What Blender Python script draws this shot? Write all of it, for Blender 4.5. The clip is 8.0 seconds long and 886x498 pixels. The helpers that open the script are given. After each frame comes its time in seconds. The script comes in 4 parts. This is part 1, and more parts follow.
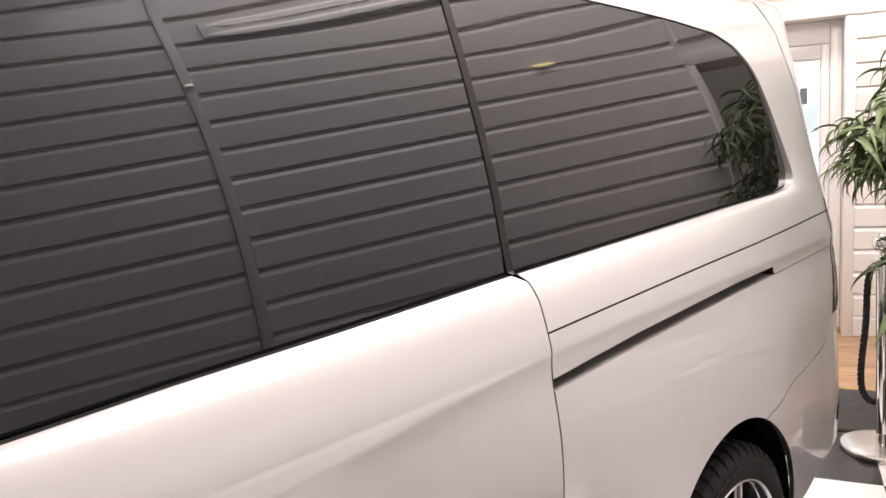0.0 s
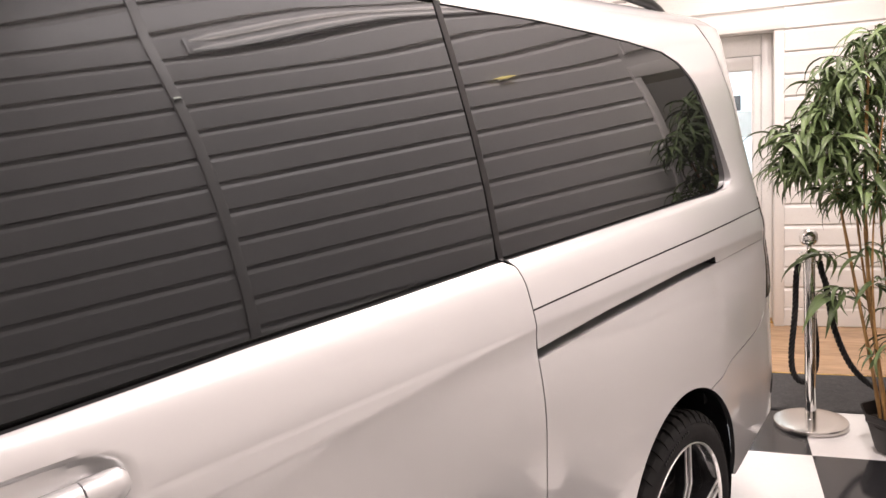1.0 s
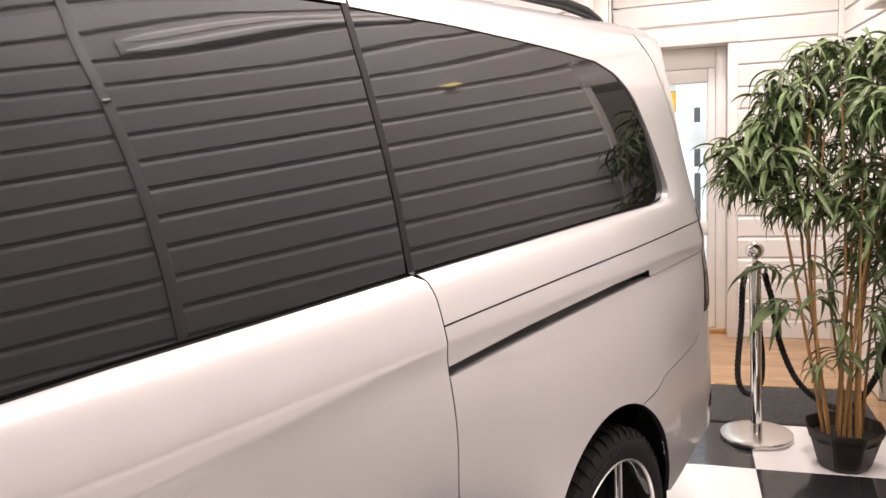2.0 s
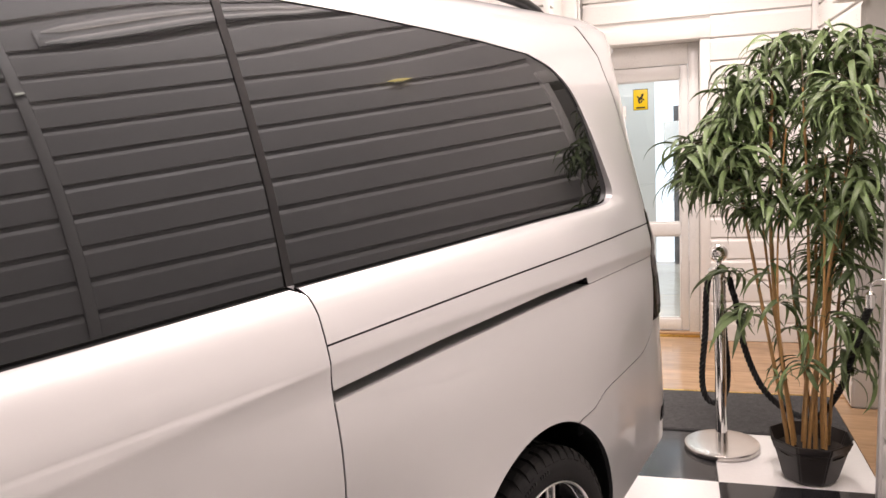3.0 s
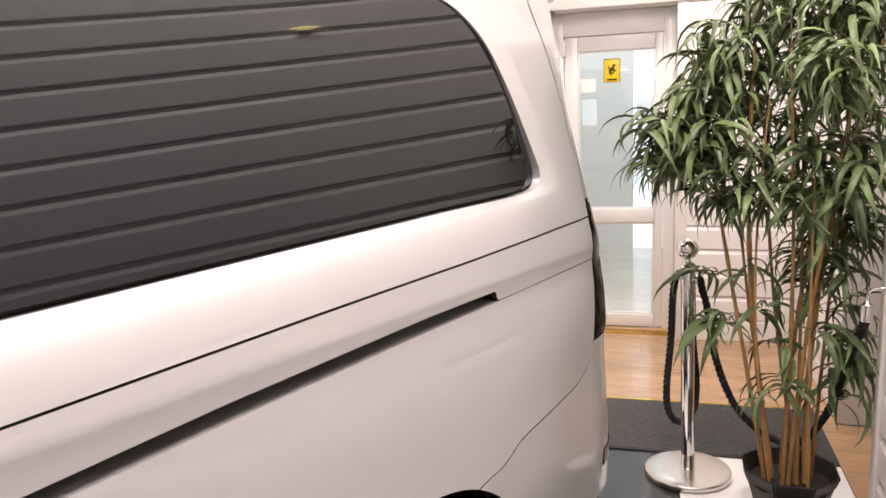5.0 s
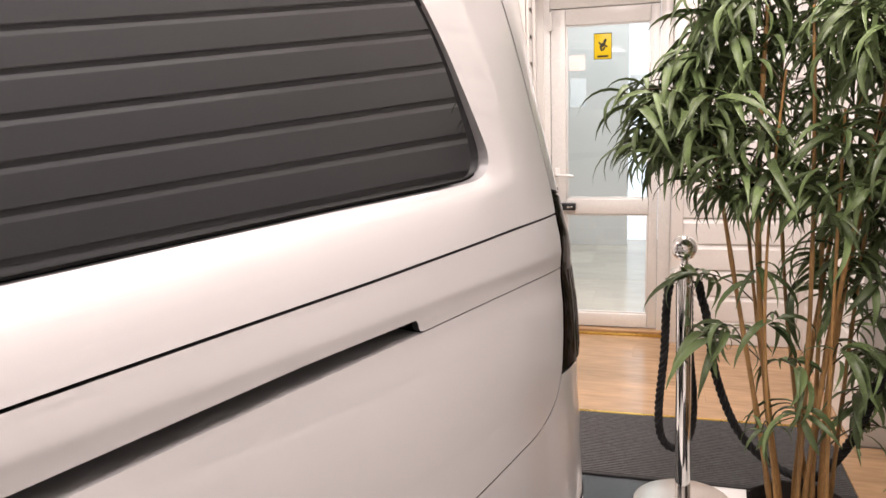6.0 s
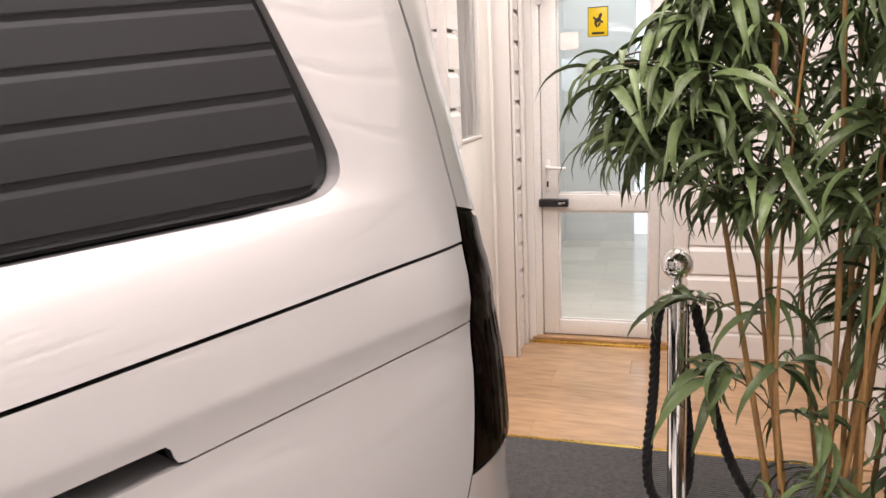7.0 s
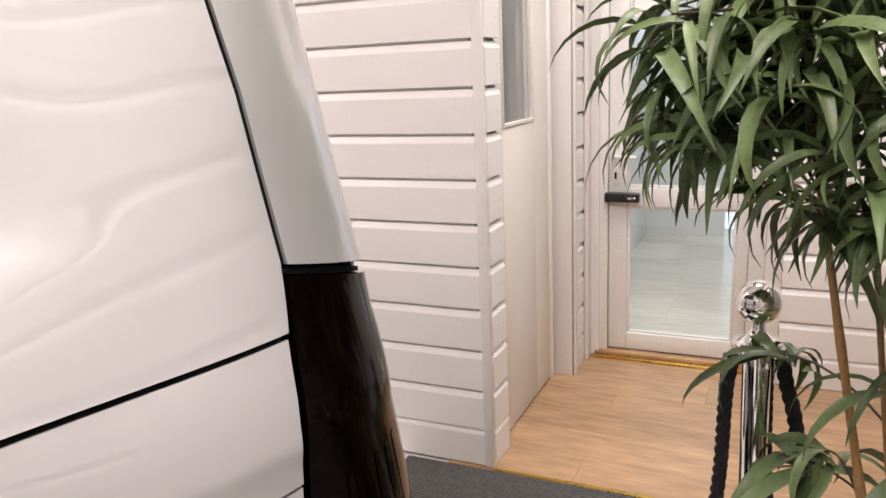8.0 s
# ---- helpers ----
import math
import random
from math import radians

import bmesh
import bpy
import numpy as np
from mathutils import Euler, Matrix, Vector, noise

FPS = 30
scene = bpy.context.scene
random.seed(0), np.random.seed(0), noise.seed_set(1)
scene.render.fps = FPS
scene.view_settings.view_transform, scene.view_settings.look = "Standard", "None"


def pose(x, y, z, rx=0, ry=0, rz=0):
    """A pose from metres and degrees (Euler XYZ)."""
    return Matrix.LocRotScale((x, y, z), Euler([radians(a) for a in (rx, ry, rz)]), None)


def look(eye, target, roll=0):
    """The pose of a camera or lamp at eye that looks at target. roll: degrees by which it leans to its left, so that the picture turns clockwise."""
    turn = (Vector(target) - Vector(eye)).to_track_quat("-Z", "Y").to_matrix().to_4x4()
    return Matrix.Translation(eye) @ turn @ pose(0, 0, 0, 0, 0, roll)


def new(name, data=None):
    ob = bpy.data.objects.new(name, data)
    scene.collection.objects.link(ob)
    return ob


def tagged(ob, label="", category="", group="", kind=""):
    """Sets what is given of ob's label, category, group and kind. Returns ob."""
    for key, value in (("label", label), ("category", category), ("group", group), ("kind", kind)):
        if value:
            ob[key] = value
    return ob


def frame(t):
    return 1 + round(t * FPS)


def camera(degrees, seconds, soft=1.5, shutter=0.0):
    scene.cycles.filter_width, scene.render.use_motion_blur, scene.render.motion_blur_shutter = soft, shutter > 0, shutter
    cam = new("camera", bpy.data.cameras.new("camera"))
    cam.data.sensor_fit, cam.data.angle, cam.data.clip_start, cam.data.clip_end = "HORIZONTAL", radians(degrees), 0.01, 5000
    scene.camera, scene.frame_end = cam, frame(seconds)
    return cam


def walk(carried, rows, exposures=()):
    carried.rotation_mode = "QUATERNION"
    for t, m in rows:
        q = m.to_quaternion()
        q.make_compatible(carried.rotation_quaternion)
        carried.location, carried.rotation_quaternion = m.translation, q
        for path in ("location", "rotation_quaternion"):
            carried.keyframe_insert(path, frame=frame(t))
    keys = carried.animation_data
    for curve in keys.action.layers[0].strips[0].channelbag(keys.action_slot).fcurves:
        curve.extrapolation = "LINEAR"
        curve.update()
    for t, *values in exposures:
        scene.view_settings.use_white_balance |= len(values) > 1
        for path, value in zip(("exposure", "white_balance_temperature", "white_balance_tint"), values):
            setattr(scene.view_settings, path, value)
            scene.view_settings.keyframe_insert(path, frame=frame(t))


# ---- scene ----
cam = camera(61.0, 8.0)
PATH = [
    (0, (0.348, 0.008, 1.495), (-0.462, 1.81, 1.189), -4.0),
    (0.5, (0.341, -0.134, 1.499), (-0.41, 1.694, 1.195), -4.4),
    (1, (0.334, -0.234, 1.511), (-0.341, 1.623, 1.204), -3.9),
    (1.5, (0.363, -0.223, 1.514), (-0.265, 1.652, 1.216), -3.4),
    (2.8, (0.551, 0.037, 1.493), (-0.04, 1.925, 1.201), -3.0),
    (3, (0.571, 0.061, 1.493), (-0.019, 1.949, 1.198), -3.2),
    (3.5, (0.598, 0.183, 1.489), (0.026, 2.075, 1.183), -3.4),
    (4, (0.591, 0.314, 1.488), (0.038, 2.209, 1.165), -2.9),
    (4.5, (0.604, 0.445, 1.477), (0.055, 2.338, 1.138), -2.6),
    (5, (0.662, 0.647, 1.451), (0.103, 2.534, 1.097), -2.4),
    (5.2, (0.673, 0.727, 1.439), (0.117, 2.614, 1.075), -2.0),
    (6.5, (0.683, 1.348, 1.396), (0.129, 3.227, 0.994), -2.4),
    (7, (0.755, 1.599, 1.384), (0.159, 3.461, 0.965), -2.6),
    (7.5, (0.787, 1.852, 1.357), (0.088, 3.675, 0.922), -2.6),
    (8, (0.783, 2.132, 1.354), (-0.031, 3.9, 0.895), -2.6),
]
walk(cam, [(t, look(eye, target, roll)) for t, eye, target, roll in PATH], [(0, 0.16, 6450, 12), (1.5, 0.08, 6620, 13), (3.0, 0.04, 6620, 13), (4.3, -0.02, 6620, 13), (5.0, 0.08, 6620, 13), (6.5, 0.04, 6600, 13), (8, -0.13, 6400, 11)])


# ---------------------------------------------------------------- world and light
world = bpy.data.worlds.new("sky")
scene.world = world
world.use_nodes = True
wn = world.node_tree
sky = wn.nodes.new("ShaderNodeTexSky")
sky.sky_type = "NISHITA"
sky.sun_disc = False
sky.sun_elevation, sky.sun_rotation = radians(40), radians(150)
wn.links.new(sky.outputs[0], wn.nodes["Background"].inputs[0])
wn.nodes["Background"].inputs[1].default_value = 0.1

CEIL = 3.30          # ceiling height


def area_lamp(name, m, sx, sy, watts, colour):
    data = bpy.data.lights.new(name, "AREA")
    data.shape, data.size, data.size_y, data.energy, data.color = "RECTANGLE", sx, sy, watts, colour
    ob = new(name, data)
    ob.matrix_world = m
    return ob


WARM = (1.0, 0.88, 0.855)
NEUTRAL = (1.0, 0.93, 0.89)
# ---------------------------------------------------------------- materials


def mat(name, colour, rough=0.5, metal=0.0, scale=6.0, vary=0.06, fine=60.0, bump=0.05, coat=0.0, coat_rough=0.03, spec=0.5, random_part=0.0, island=0.0, stretch=(1, 1, 1), rough_vary=0.08, dist=0.004):
    """Principled material with two scales of variation in colour, roughness and relief."""
    m = bpy.data.materials.new(name)
    m.use_nodes = True
    t = m.node_tree
    p = t.nodes["Principled BSDF"]
    tc = t.nodes.new("ShaderNodeTexCoord")
    mp = t.nodes.new("ShaderNodeMapping")
    mp.inputs["Scale"].default_value = stretch
    t.links.new(tc.outputs["Object"], mp.inputs["Vector"])
    big, small = t.nodes.new("ShaderNodeTexNoise"), t.nodes.new("ShaderNodeTexNoise")
    for n, sc, dt in ((big, scale, 4.0), (small, fine, 6.0)):
        n.inputs["Scale"].default_value, n.inputs["Detail"].default_value = sc, dt
        t.links.new(mp.outputs[0], n.inputs["Vector"])
    mean = t.nodes.new("ShaderNodeMath")
    mean.operation = "ADD"
    t.links.new(big.outputs["Fac"], mean.inputs[0])
    t.links.new(small.outputs["Fac"], mean.inputs[1])
    total = mean.outputs[0]
    for amount, node_type, socket in ((random_part, "ShaderNodeObjectInfo", "Random"), (island, "ShaderNodeNewGeometry", "Random Per Island")):
        if amount:
            src = t.nodes.new(node_type)
            mul = t.nodes.new("ShaderNodeMath")
            mul.operation = "MULTIPLY_ADD"
            t.links.new(src.outputs[socket], mul.inputs[0])
            mul.inputs[1].default_value, mul.inputs[2].default_value = amount, -amount / 2
            add = t.nodes.new("ShaderNodeMath")
            add.operation = "ADD"
            t.links.new(total, add.inputs[0])
            t.links.new(mul.outputs[0], add.inputs[1])
            total = add.outputs[0]
    ramp = t.nodes.new("ShaderNodeMapRange")
    ramp.inputs["From Min"].default_value, ramp.inputs["From Max"].default_value = 0.5, 1.5
    ramp.inputs["To Min"].default_value, ramp.inputs["To Max"].default_value = 1 - vary * 2, 1 + vary * 2
    t.links.new(total, ramp.inputs["Value"])
    mix = t.nodes.new("ShaderNodeVectorMath")
    mix.operation = "SCALE"
    mix.inputs[0].default_value = colour
    t.links.new(ramp.outputs[0], mix.inputs["Scale"])
    t.links.new(mix.outputs[0], p.inputs["Base Color"])
    rr = t.nodes.new("ShaderNodeMapRange")
    rr.inputs["From Min"].default_value, rr.inputs["From Max"].default_value = 0.6, 1.4
    rr.inputs["To Min"].default_value, rr.inputs["To Max"].default_value = max(0.0, rough * (1 - rough_vary * 2)), min(1.0, rough * (1 + rough_vary * 2))
    t.links.new(mean.outputs[0], rr.inputs["Value"])
    t.links.new(rr.outputs[0], p.inputs["Roughness"])
    p.inputs["Metallic"].default_value = metal
    p.inputs["Specular IOR Level"].default_value = spec
    p.inputs["Coat Weight"].default_value, p.inputs["Coat Roughness"].default_value = coat, coat_rough
    if bump:
        b = t.nodes.new("ShaderNodeBump")
        b.inputs["Strength"].default_value, b.inputs["Distance"].default_value = bump, dist
        t.links.new(small.outputs["Fac"], b.inputs["Height"])
        t.links.new(b.outputs[0], p.inputs["Normal"])
    return m


def glowing(name, colour, strength):
    m = bpy.data.materials.new(name)
    m.use_nodes = True
    p = m.node_tree.nodes["Principled BSDF"]
    p.inputs["Base Color"].default_value = (*colour, 1)
    p.inputs["Emission Color"].default_value = (*colour, 1)
    p.inputs["Emission Strength"].default_value = strength
    return m


def glass_mat(name, colour, rough=0.02):
    m = bpy.data.materials.new(name)
    m.use_nodes = True
    p = m.node_tree.nodes["Principled BSDF"]
    p.inputs["Base Color"].default_value = (*colour, 1)
    p.inputs["Roughness"].default_value, p.inputs["Transmission Weight"].default_value, p.inputs["IOR"].default_value = rough, 1.0, 1.45
    return m


PAINT = mat("silver_paint", (0.635, 0.64, 0.642), 0.36, 0.55, 1.5, 0.006, 900.0, 0.012, coat=1.0, coat_rough=0.02, dist=0.0004, rough_vary=0.03)
PAINT.node_tree.nodes["Principled BSDF"].inputs["Coat IOR"].default_value = 1.8
# black that puts the shade of the panel gaps into edges and inner shell
SEAM_SHADE = mat("seam_shade", (0.012, 0.012, 0.013), 0.6, 0, 8, 0.05)
TINT = mat("privacy_glass", (0.005, 0.005, 0.0055), 0.02, 0, 3, 0.03, 30, 0.0, spec=0.68, rough_vary=0.2)
TINT.node_tree.nodes["Principled BSDF"].inputs["Specular Tint"].default_value = (0.88, 0.95, 1.0, 1)
RUBBER_TRIM = mat("black_trim", (0.010, 0.010, 0.0105), 0.38, 0, 10, 0.06, 200, 0.02, spec=0.28)
SEAL = mat("seal_rubber", (0.005, 0.005, 0.005), 0.8, 0, 10, 0.06, 200, 0.05, spec=0.08)
TYRE = mat("tyre_rubber", (0.017, 0.0168, 0.0168), 0.8, 0, 14, 0.12, 160, 0.12, spec=0.16)
RIM_BLACK = mat("rim_black", (0.012, 0.012, 0.013), 0.22, 0.2, 10, 0.05, 90, 0.01, coat=0.7)
RIM_CUT = mat("rim_diamond_cut", (0.92, 0.91, 0.90), 0.38, 1.0, 10, 0.03, 240, 0.02)
LAMP_RED = mat("smoked_lamp", (0.0022, 0.0007, 0.0010), 0.08, 0, 14, 0.25, 70, 0.03, coat=0.05, coat_rough=0.03, stretch=(6, 6, 1), dist=0.0005, spec=0.07)
WHITE_BOARD = mat("white_board_paint", (0.80, 0.775, 0.745), 0.30, 0, 2.2, 0.018, 70, 0.06, random_part=0.10, dist=0.002)
WHITE_WALL = mat("white_wall_paint", (0.79, 0.765, 0.735), 0.55, 0, 1.6, 0.02, 120, 0.05)
WHITE_TRIM = mat("white_gloss_trim", (0.80, 0.77, 0.735), 0.35, 0, 3, 0.022, 90, 0.05)
UPVC = mat("white_upvc", (0.80, 0.785, 0.76), 0.28, 0, 3, 0.015, 140, 0.02)
OLD_WHITE = mat("cream_door_paint", (0.76, 0.73, 0.68), 0.4, 0, 3, 0.03, 80, 0.06)
CEILING = mat("ceiling_paint", (0.82, 0.80, 0.78), 0.8, 0, 2, 0.02, 100, 0.05)
TILE_WHITE = mat("white_tile", (0.85, 0.83, 0.81), 0.16, 0, 3, 0.02, 60, 0.02, random_part=0.06)
TILE_BLACK = mat("black_tile", (0.022, 0.022, 0.024), 0.11, 0, 3, 0.1, 60, 0.02, random_part=0.15)
OAK = mat("oak_laminate", (0.42, 0.262, 0.145), 0.17, 0, 2.2, 0.19, 7.0, 0.03, random_part=0.26, stretch=(1.0, 5.0, 5.0), dist=0.001)
PALE_OAK = mat("pale_laminate", (0.60, 0.54, 0.46), 0.16, 0, 5, 0.1, 26, 0.04, random_part=0.25, stretch=(1, 8, 8), dist=0.001)
MAT_DARK = mat("mat_backing", (0.062, 0.061, 0.061), 0.95, 0, 70, 0.3, 380, 0.8, dist=0.004)
MAT_GREY = mat("ribbed_carpet", (0.105, 0.102, 0.102), 0.95, 0, 55, 0.30, 380, 0.8, dist=0.004)
CHROME = mat("chrome", (0.82, 0.81, 0.79), 0.07, 1.0, 10, 0.02, 120, 0.01)
STEEL = mat("brushed_steel", (0.70, 0.67, 0.64), 0.24, 1.0, 10, 0.04, 220, 0.04)
ROPE = mat("black_rope", (0.012, 0.012, 0.013), 0.75, 0, 40, 0.2, 400, 0.4, dist=0.002)
BRASS = mat("brass_strip", (0.72, 0.46, 0.10), 0.28, 1.0, 8, 0.06, 120, 0.05)
POT = mat("brown_black_plastic", (0.028, 0.023, 0.021), 0.42, 0, 12, 0.1, 120, 0.1)
SOIL = mat("dark_soil", (0.03, 0.022, 0.016), 0.95, 0, 30, 0.3, 120, 0.9, dist=0.02)
CANE = mat("bamboo_cane", (0.36, 0.205, 0.075), 0.5, 0, 9, 0.26, 60, 0.15, random_part=0.55, stretch=(4, 4, 1))
LEAF = mat("bamboo_leaf", (0.118, 0.170, 0.064), 0.46, 0, 30, 0.20, 120, 0.1, random_part=1.2, dist=0.002, spec=0.5)
LEAF_BULK = mat("bamboo_leaf_bulk", (0.112, 0.162, 0.061), 0.46, 0, 30, 0.20, 120, 0.1, island=1.2, dist=0.002, spec=0.5)
TWIG = mat("green_twig", (0.06, 0.045, 0.022), 0.6, 0, 20, 0.15, 100, 0.1)
BLACK_PLASTIC = mat("black_plastic", (0.015, 0.015, 0.016), 0.3, 0, 10, 0.05, 120, 0.02)
YELLOW = mat("yellow_plate", (0.85, 0.60, 0.01), 0.35, 0, 8, 0.04, 60, 0.02)
SIGN_BLACK = mat("sign_black", (0.02, 0.018, 0.012), 0.4, 0, 8, 0.04, 60, 0.0)
PAPER = mat("pale_blue_paper", (0.50, 0.58, 0.60), 0.7, 0, 12, 0.06, 90, 0.0)
PAPER_PINK = mat("pale_pink_paper", (0.80, 0.66, 0.60), 0.7, 0, 12, 0.05, 90, 0.0)
DOOR_GLASS = glass_mat("clear_glass", (0.96, 0.99, 1.0), 0.0)
TUBE_GLOW = glowing("tube_light", (1.0, 0.90, 0.84), 2.9)
LAMP_GLOW = glowing("warm_bulb", (1.0, 0.78, 0.30), 5.0)
STEEL_GREY = mat("grey_paint", (0.16, 0.16, 0.17), 0.5, 0, 6, 0.05, 90, 0.03)
SPOT_GLOW = glowing("spot_face", (1.0, 0.93, 0.78), 6.0)
DAYLIGHT = glowing("daylight_haze", (0.88, 0.94, 1.0), 0.80)

# ---------------------------------------------------------------- mesh helpers


def smooth(me, angle=None):
    me.polygons.foreach_set("use_smooth", [True] * len(me.polygons))
    if angle is not None:
        me.set_sharp_from_angle(angle=radians(angle))


def part(name, bm, material, parent=None, label="", soft=32, kind=""):
    """Links a bmesh as one mesh object under a thing or under a part."""
    me = bpy.data.meshes.new(name)
    bmesh.ops.recalc_face_normals(bm, faces=bm.faces)
    bm.to_mesh(me)
    bm.free()
    for m in (material if isinstance(material, (list, tuple)) else [material, SEAM_SHADE] if material == PAINT else [material]):
        me.materials.append(m)
    if soft is not None:
        smooth(me, soft)
    ob = new(name, me)
    if parent is not None:
        ob.parent = parent
    if label or kind:
        tagged(ob, label, kind=kind)
    return ob


def add_box(bm, x0, x1, y0, y1, z0, z1, bevel=0.0):
    vs = [bm.verts.new((x, y, z)) for z in (z0, z1) for x, y in ((x0, y0), (x1, y0), (x1, y1), (x0, y1))]
    fs = [bm.faces.new([vs[i] for i in q]) for q in ((3, 2, 1, 0), (4, 5, 6, 7), (0, 1, 5, 4), (1, 2, 6, 5), (2, 3, 7, 6), (3, 0, 4, 7))]
    if bevel:
        es = list({e for f in fs for e in f.edges})
        bmesh.ops.bevel(bm, geom=es, offset=bevel, segments=2, affect="EDGES", profile=0.5)
    return bm


def boxes(*rows, bevel=0.0):
    bm = bmesh.new()
    for r in rows:
        add_box(bm, *r, bevel=bevel)
    return bm


def add_lathe(bm, profile, centre=(0, 0, 0), n=40, axis="z", cap=True):
    """Turns a profile of (radius, height) round an axis."""
    rings = []
    for r, h in profile:
        ring = []
        for k in range(n):
            a = 2 * math.pi * k / n
            c, s = r * math.cos(a), r * math.sin(a)
            v = {"z": (c, s, h), "y": (c, h, s), "x": (h, c, s)}[axis]
            ring.append(bm.verts.new(Vector(v) + Vector(centre)))
        rings.append(ring)
    for a, b in zip(rings, rings[1:]):
        for k in range(n):
            bm.faces.new((a[k], a[(k + 1) % n], b[(k + 1) % n], b[k]))
    if cap:
        for ring in (rings[0], rings[-1]):
            if len({tuple(round(c, 5) for c in v.co) for v in ring}) > 2:
                bm.faces.new(ring)
    bmesh.ops.remove_doubles(bm, verts=bm.verts, dist=1e-6)
    return bm


def add_tube(bm, pts, radius, n=8, taper=None):
    """A round bar along a row of points; taper: radius at each point."""
    pts = [Vector(p) for p in pts]
    rings = []
    side = None
    for i, p in enumerate(pts):
        d = (pts[min(i + 1, len(pts) - 1)] - pts[max(i - 1, 0)]).normalized()
        if side is None:
            side = d.orthogonal().normalized()
        side = (side - side.dot(d) * d).normalized()
        up = d.cross(side)
        r = taper[i] if taper else radius
        rings.append([bm.verts.new(p + r * (math.cos(2 * math.pi * k / n) * side + math.sin(2 * math.pi * k / n) * up)) for k in range(n)])
    for a, b in zip(rings, rings[1:]):
        for k in range(n):
            bm.faces.new((a[k], a[(k + 1) % n], b[(k + 1) % n], b[k]))
    bm.faces.new(rings[0])
    bm.faces.new(rings[-1])
    return bm


def arc_points(a, b, c, n):
    """A smooth curve of n points from a by c (its control point) to b."""
    a, b, c = Vector(a), Vector(b), Vector(c)
    return [(1 - t) ** 2 * a + 2 * t * (1 - t) * c + t * t * b for t in (i / (n - 1) for i in range(n))]


def thing(name, label, category, m=None, group="", kind=""):
    ob = tagged(new(name), label, category, group, kind)
    if m is not None:
        ob.matrix_world = m
    return ob


# ---------------------------------------------------------------- the room
XR = 1.31           # face of the boarded long wall
YB = 5.40           # face of the back wall with the door
YL = 4.354          # face of the boarded wall left of the lobby
XL = -4.6           # far side of the showroom
YF = -3.4           # end wall behind the camera
PITCH = 0.146       # board spacing
Z0 = -0.010         # lowest groove

ground = tagged(part("ground_slab", boxes((XL - 0.3, 3.2, YF - 0.3, 8.6, -0.25, -0.012)), WHITE_WALL), "bare screed slab under the showroom floor", "floor", kind="structure")
ceiling = tagged(part("ceiling", boxes((XL - 0.2, 3.1, YF - 0.2, 8.5, CEIL, CEIL + 0.12)), CEILING), "plain white painted ceiling", "ceiling", kind="structure")


def wall(name, rows, label, material=WHITE_WALL):
    return tagged(part(name, boxes(*rows), material), label, "wall", kind="structure")


G = 0.016           # boards stand this far proud of the wall behind
wall_right = wall("wall_right", [(XR + G, XR + 0.16, YF, 3.14, 0, CEIL), (XR + G, XR + 0.16, 3.14, 4.20, 2.02, CEIL), (1.445, 1.58, 4.20, YB + 0.3, 0, CEIL)], "long wall clad in white painted shiplap boards")
wall_back = wall("wall_back", [(-0.75, 0.02, YB + G + 0.1, YB + 0.36, 0, CEIL), (0.02, 0.735, YB + G, YB + 0.36, 2.03, CEIL), (0.735, 1.445, YB + G, YB + 0.36, 0, CEIL)], "white boarded back wall with a glazed door")
wall_left = wall("wall_left", [(XL, -0.13, YL + G, YL + 0.13, 0, CEIL)], "white wall of wide shiplap boards")
wall_lobby = wall("wall_lobby", [(-0.26, -0.125, YL + 0.132, 4.53, 0, CEIL), (-0.26, -0.125, 4.53, 5.20, 2.02, CEIL), (-0.26, -0.135, 5.20, 5.49, 0, CEIL)], "lobby side wall with a part-glazed door")
wall_far = wall("wall_far", [(XL - 0.16, XL, YF, YL + 0.13, 0, CEIL)], "plain white far wall of the showroom")
wall_front = wall("wall_front", [(XL, XR + G, YF - 0.16, YF, 0, CEIL)], "plain white end wall of the showroom")
wall_corridor = wall("wall_corridor", [(XR + 0.162, 2.9, 3.0, 3.12, 0, CEIL), (1.582, 2.9, 4.20, 4.34, 0, CEIL), (2.9, 3.0, 3.0, 4.34, 0, CEIL)], "plain white side corridor walls")
wall_porch = wall("wall_porch", [(-0.36, -0.21, YB + 0.362, 8.25, 0, CEIL), (1.7, 1.85, YB + 0.362, 8.25, 0, CEIL), (-0.36, 0.38, 8.25, 8.40, 0, CEIL), (0.38, 1.02, 8.25, 8.40, 2.25, CEIL), (1.02, 1.85, 8.25, 8.40, 0, CEIL)], "plain white walls of the room behind the door")
tagged(part("backdrop", boxes((0.2, 1.2, 8.60, 8.62, -0.01, 2.6)), DAYLIGHT), "bright daylight haze outside the far doorway", "backdrop", kind="structure")
tagged(part("post", boxes((0.565, 0.63, 8.42, 8.48, 0.0, 0.98), (0.565, 0.63, 8.42, 8.48, 1.05, 1.24), (0.565, 0.63, 8.42, 8.48, 1.52, 1.68), bevel=0.004), STEEL_GREY), "slim grey post in the bright far doorway", "trim", kind="structure")
wall_store = wall("wall_store", [(-1.4, -1.3, YL + 0.132, 5.6, 0, CEIL), (-1.3, -0.27, 5.5, 5.6, 0, CEIL)], "plain walls of the small room beside the lobby")

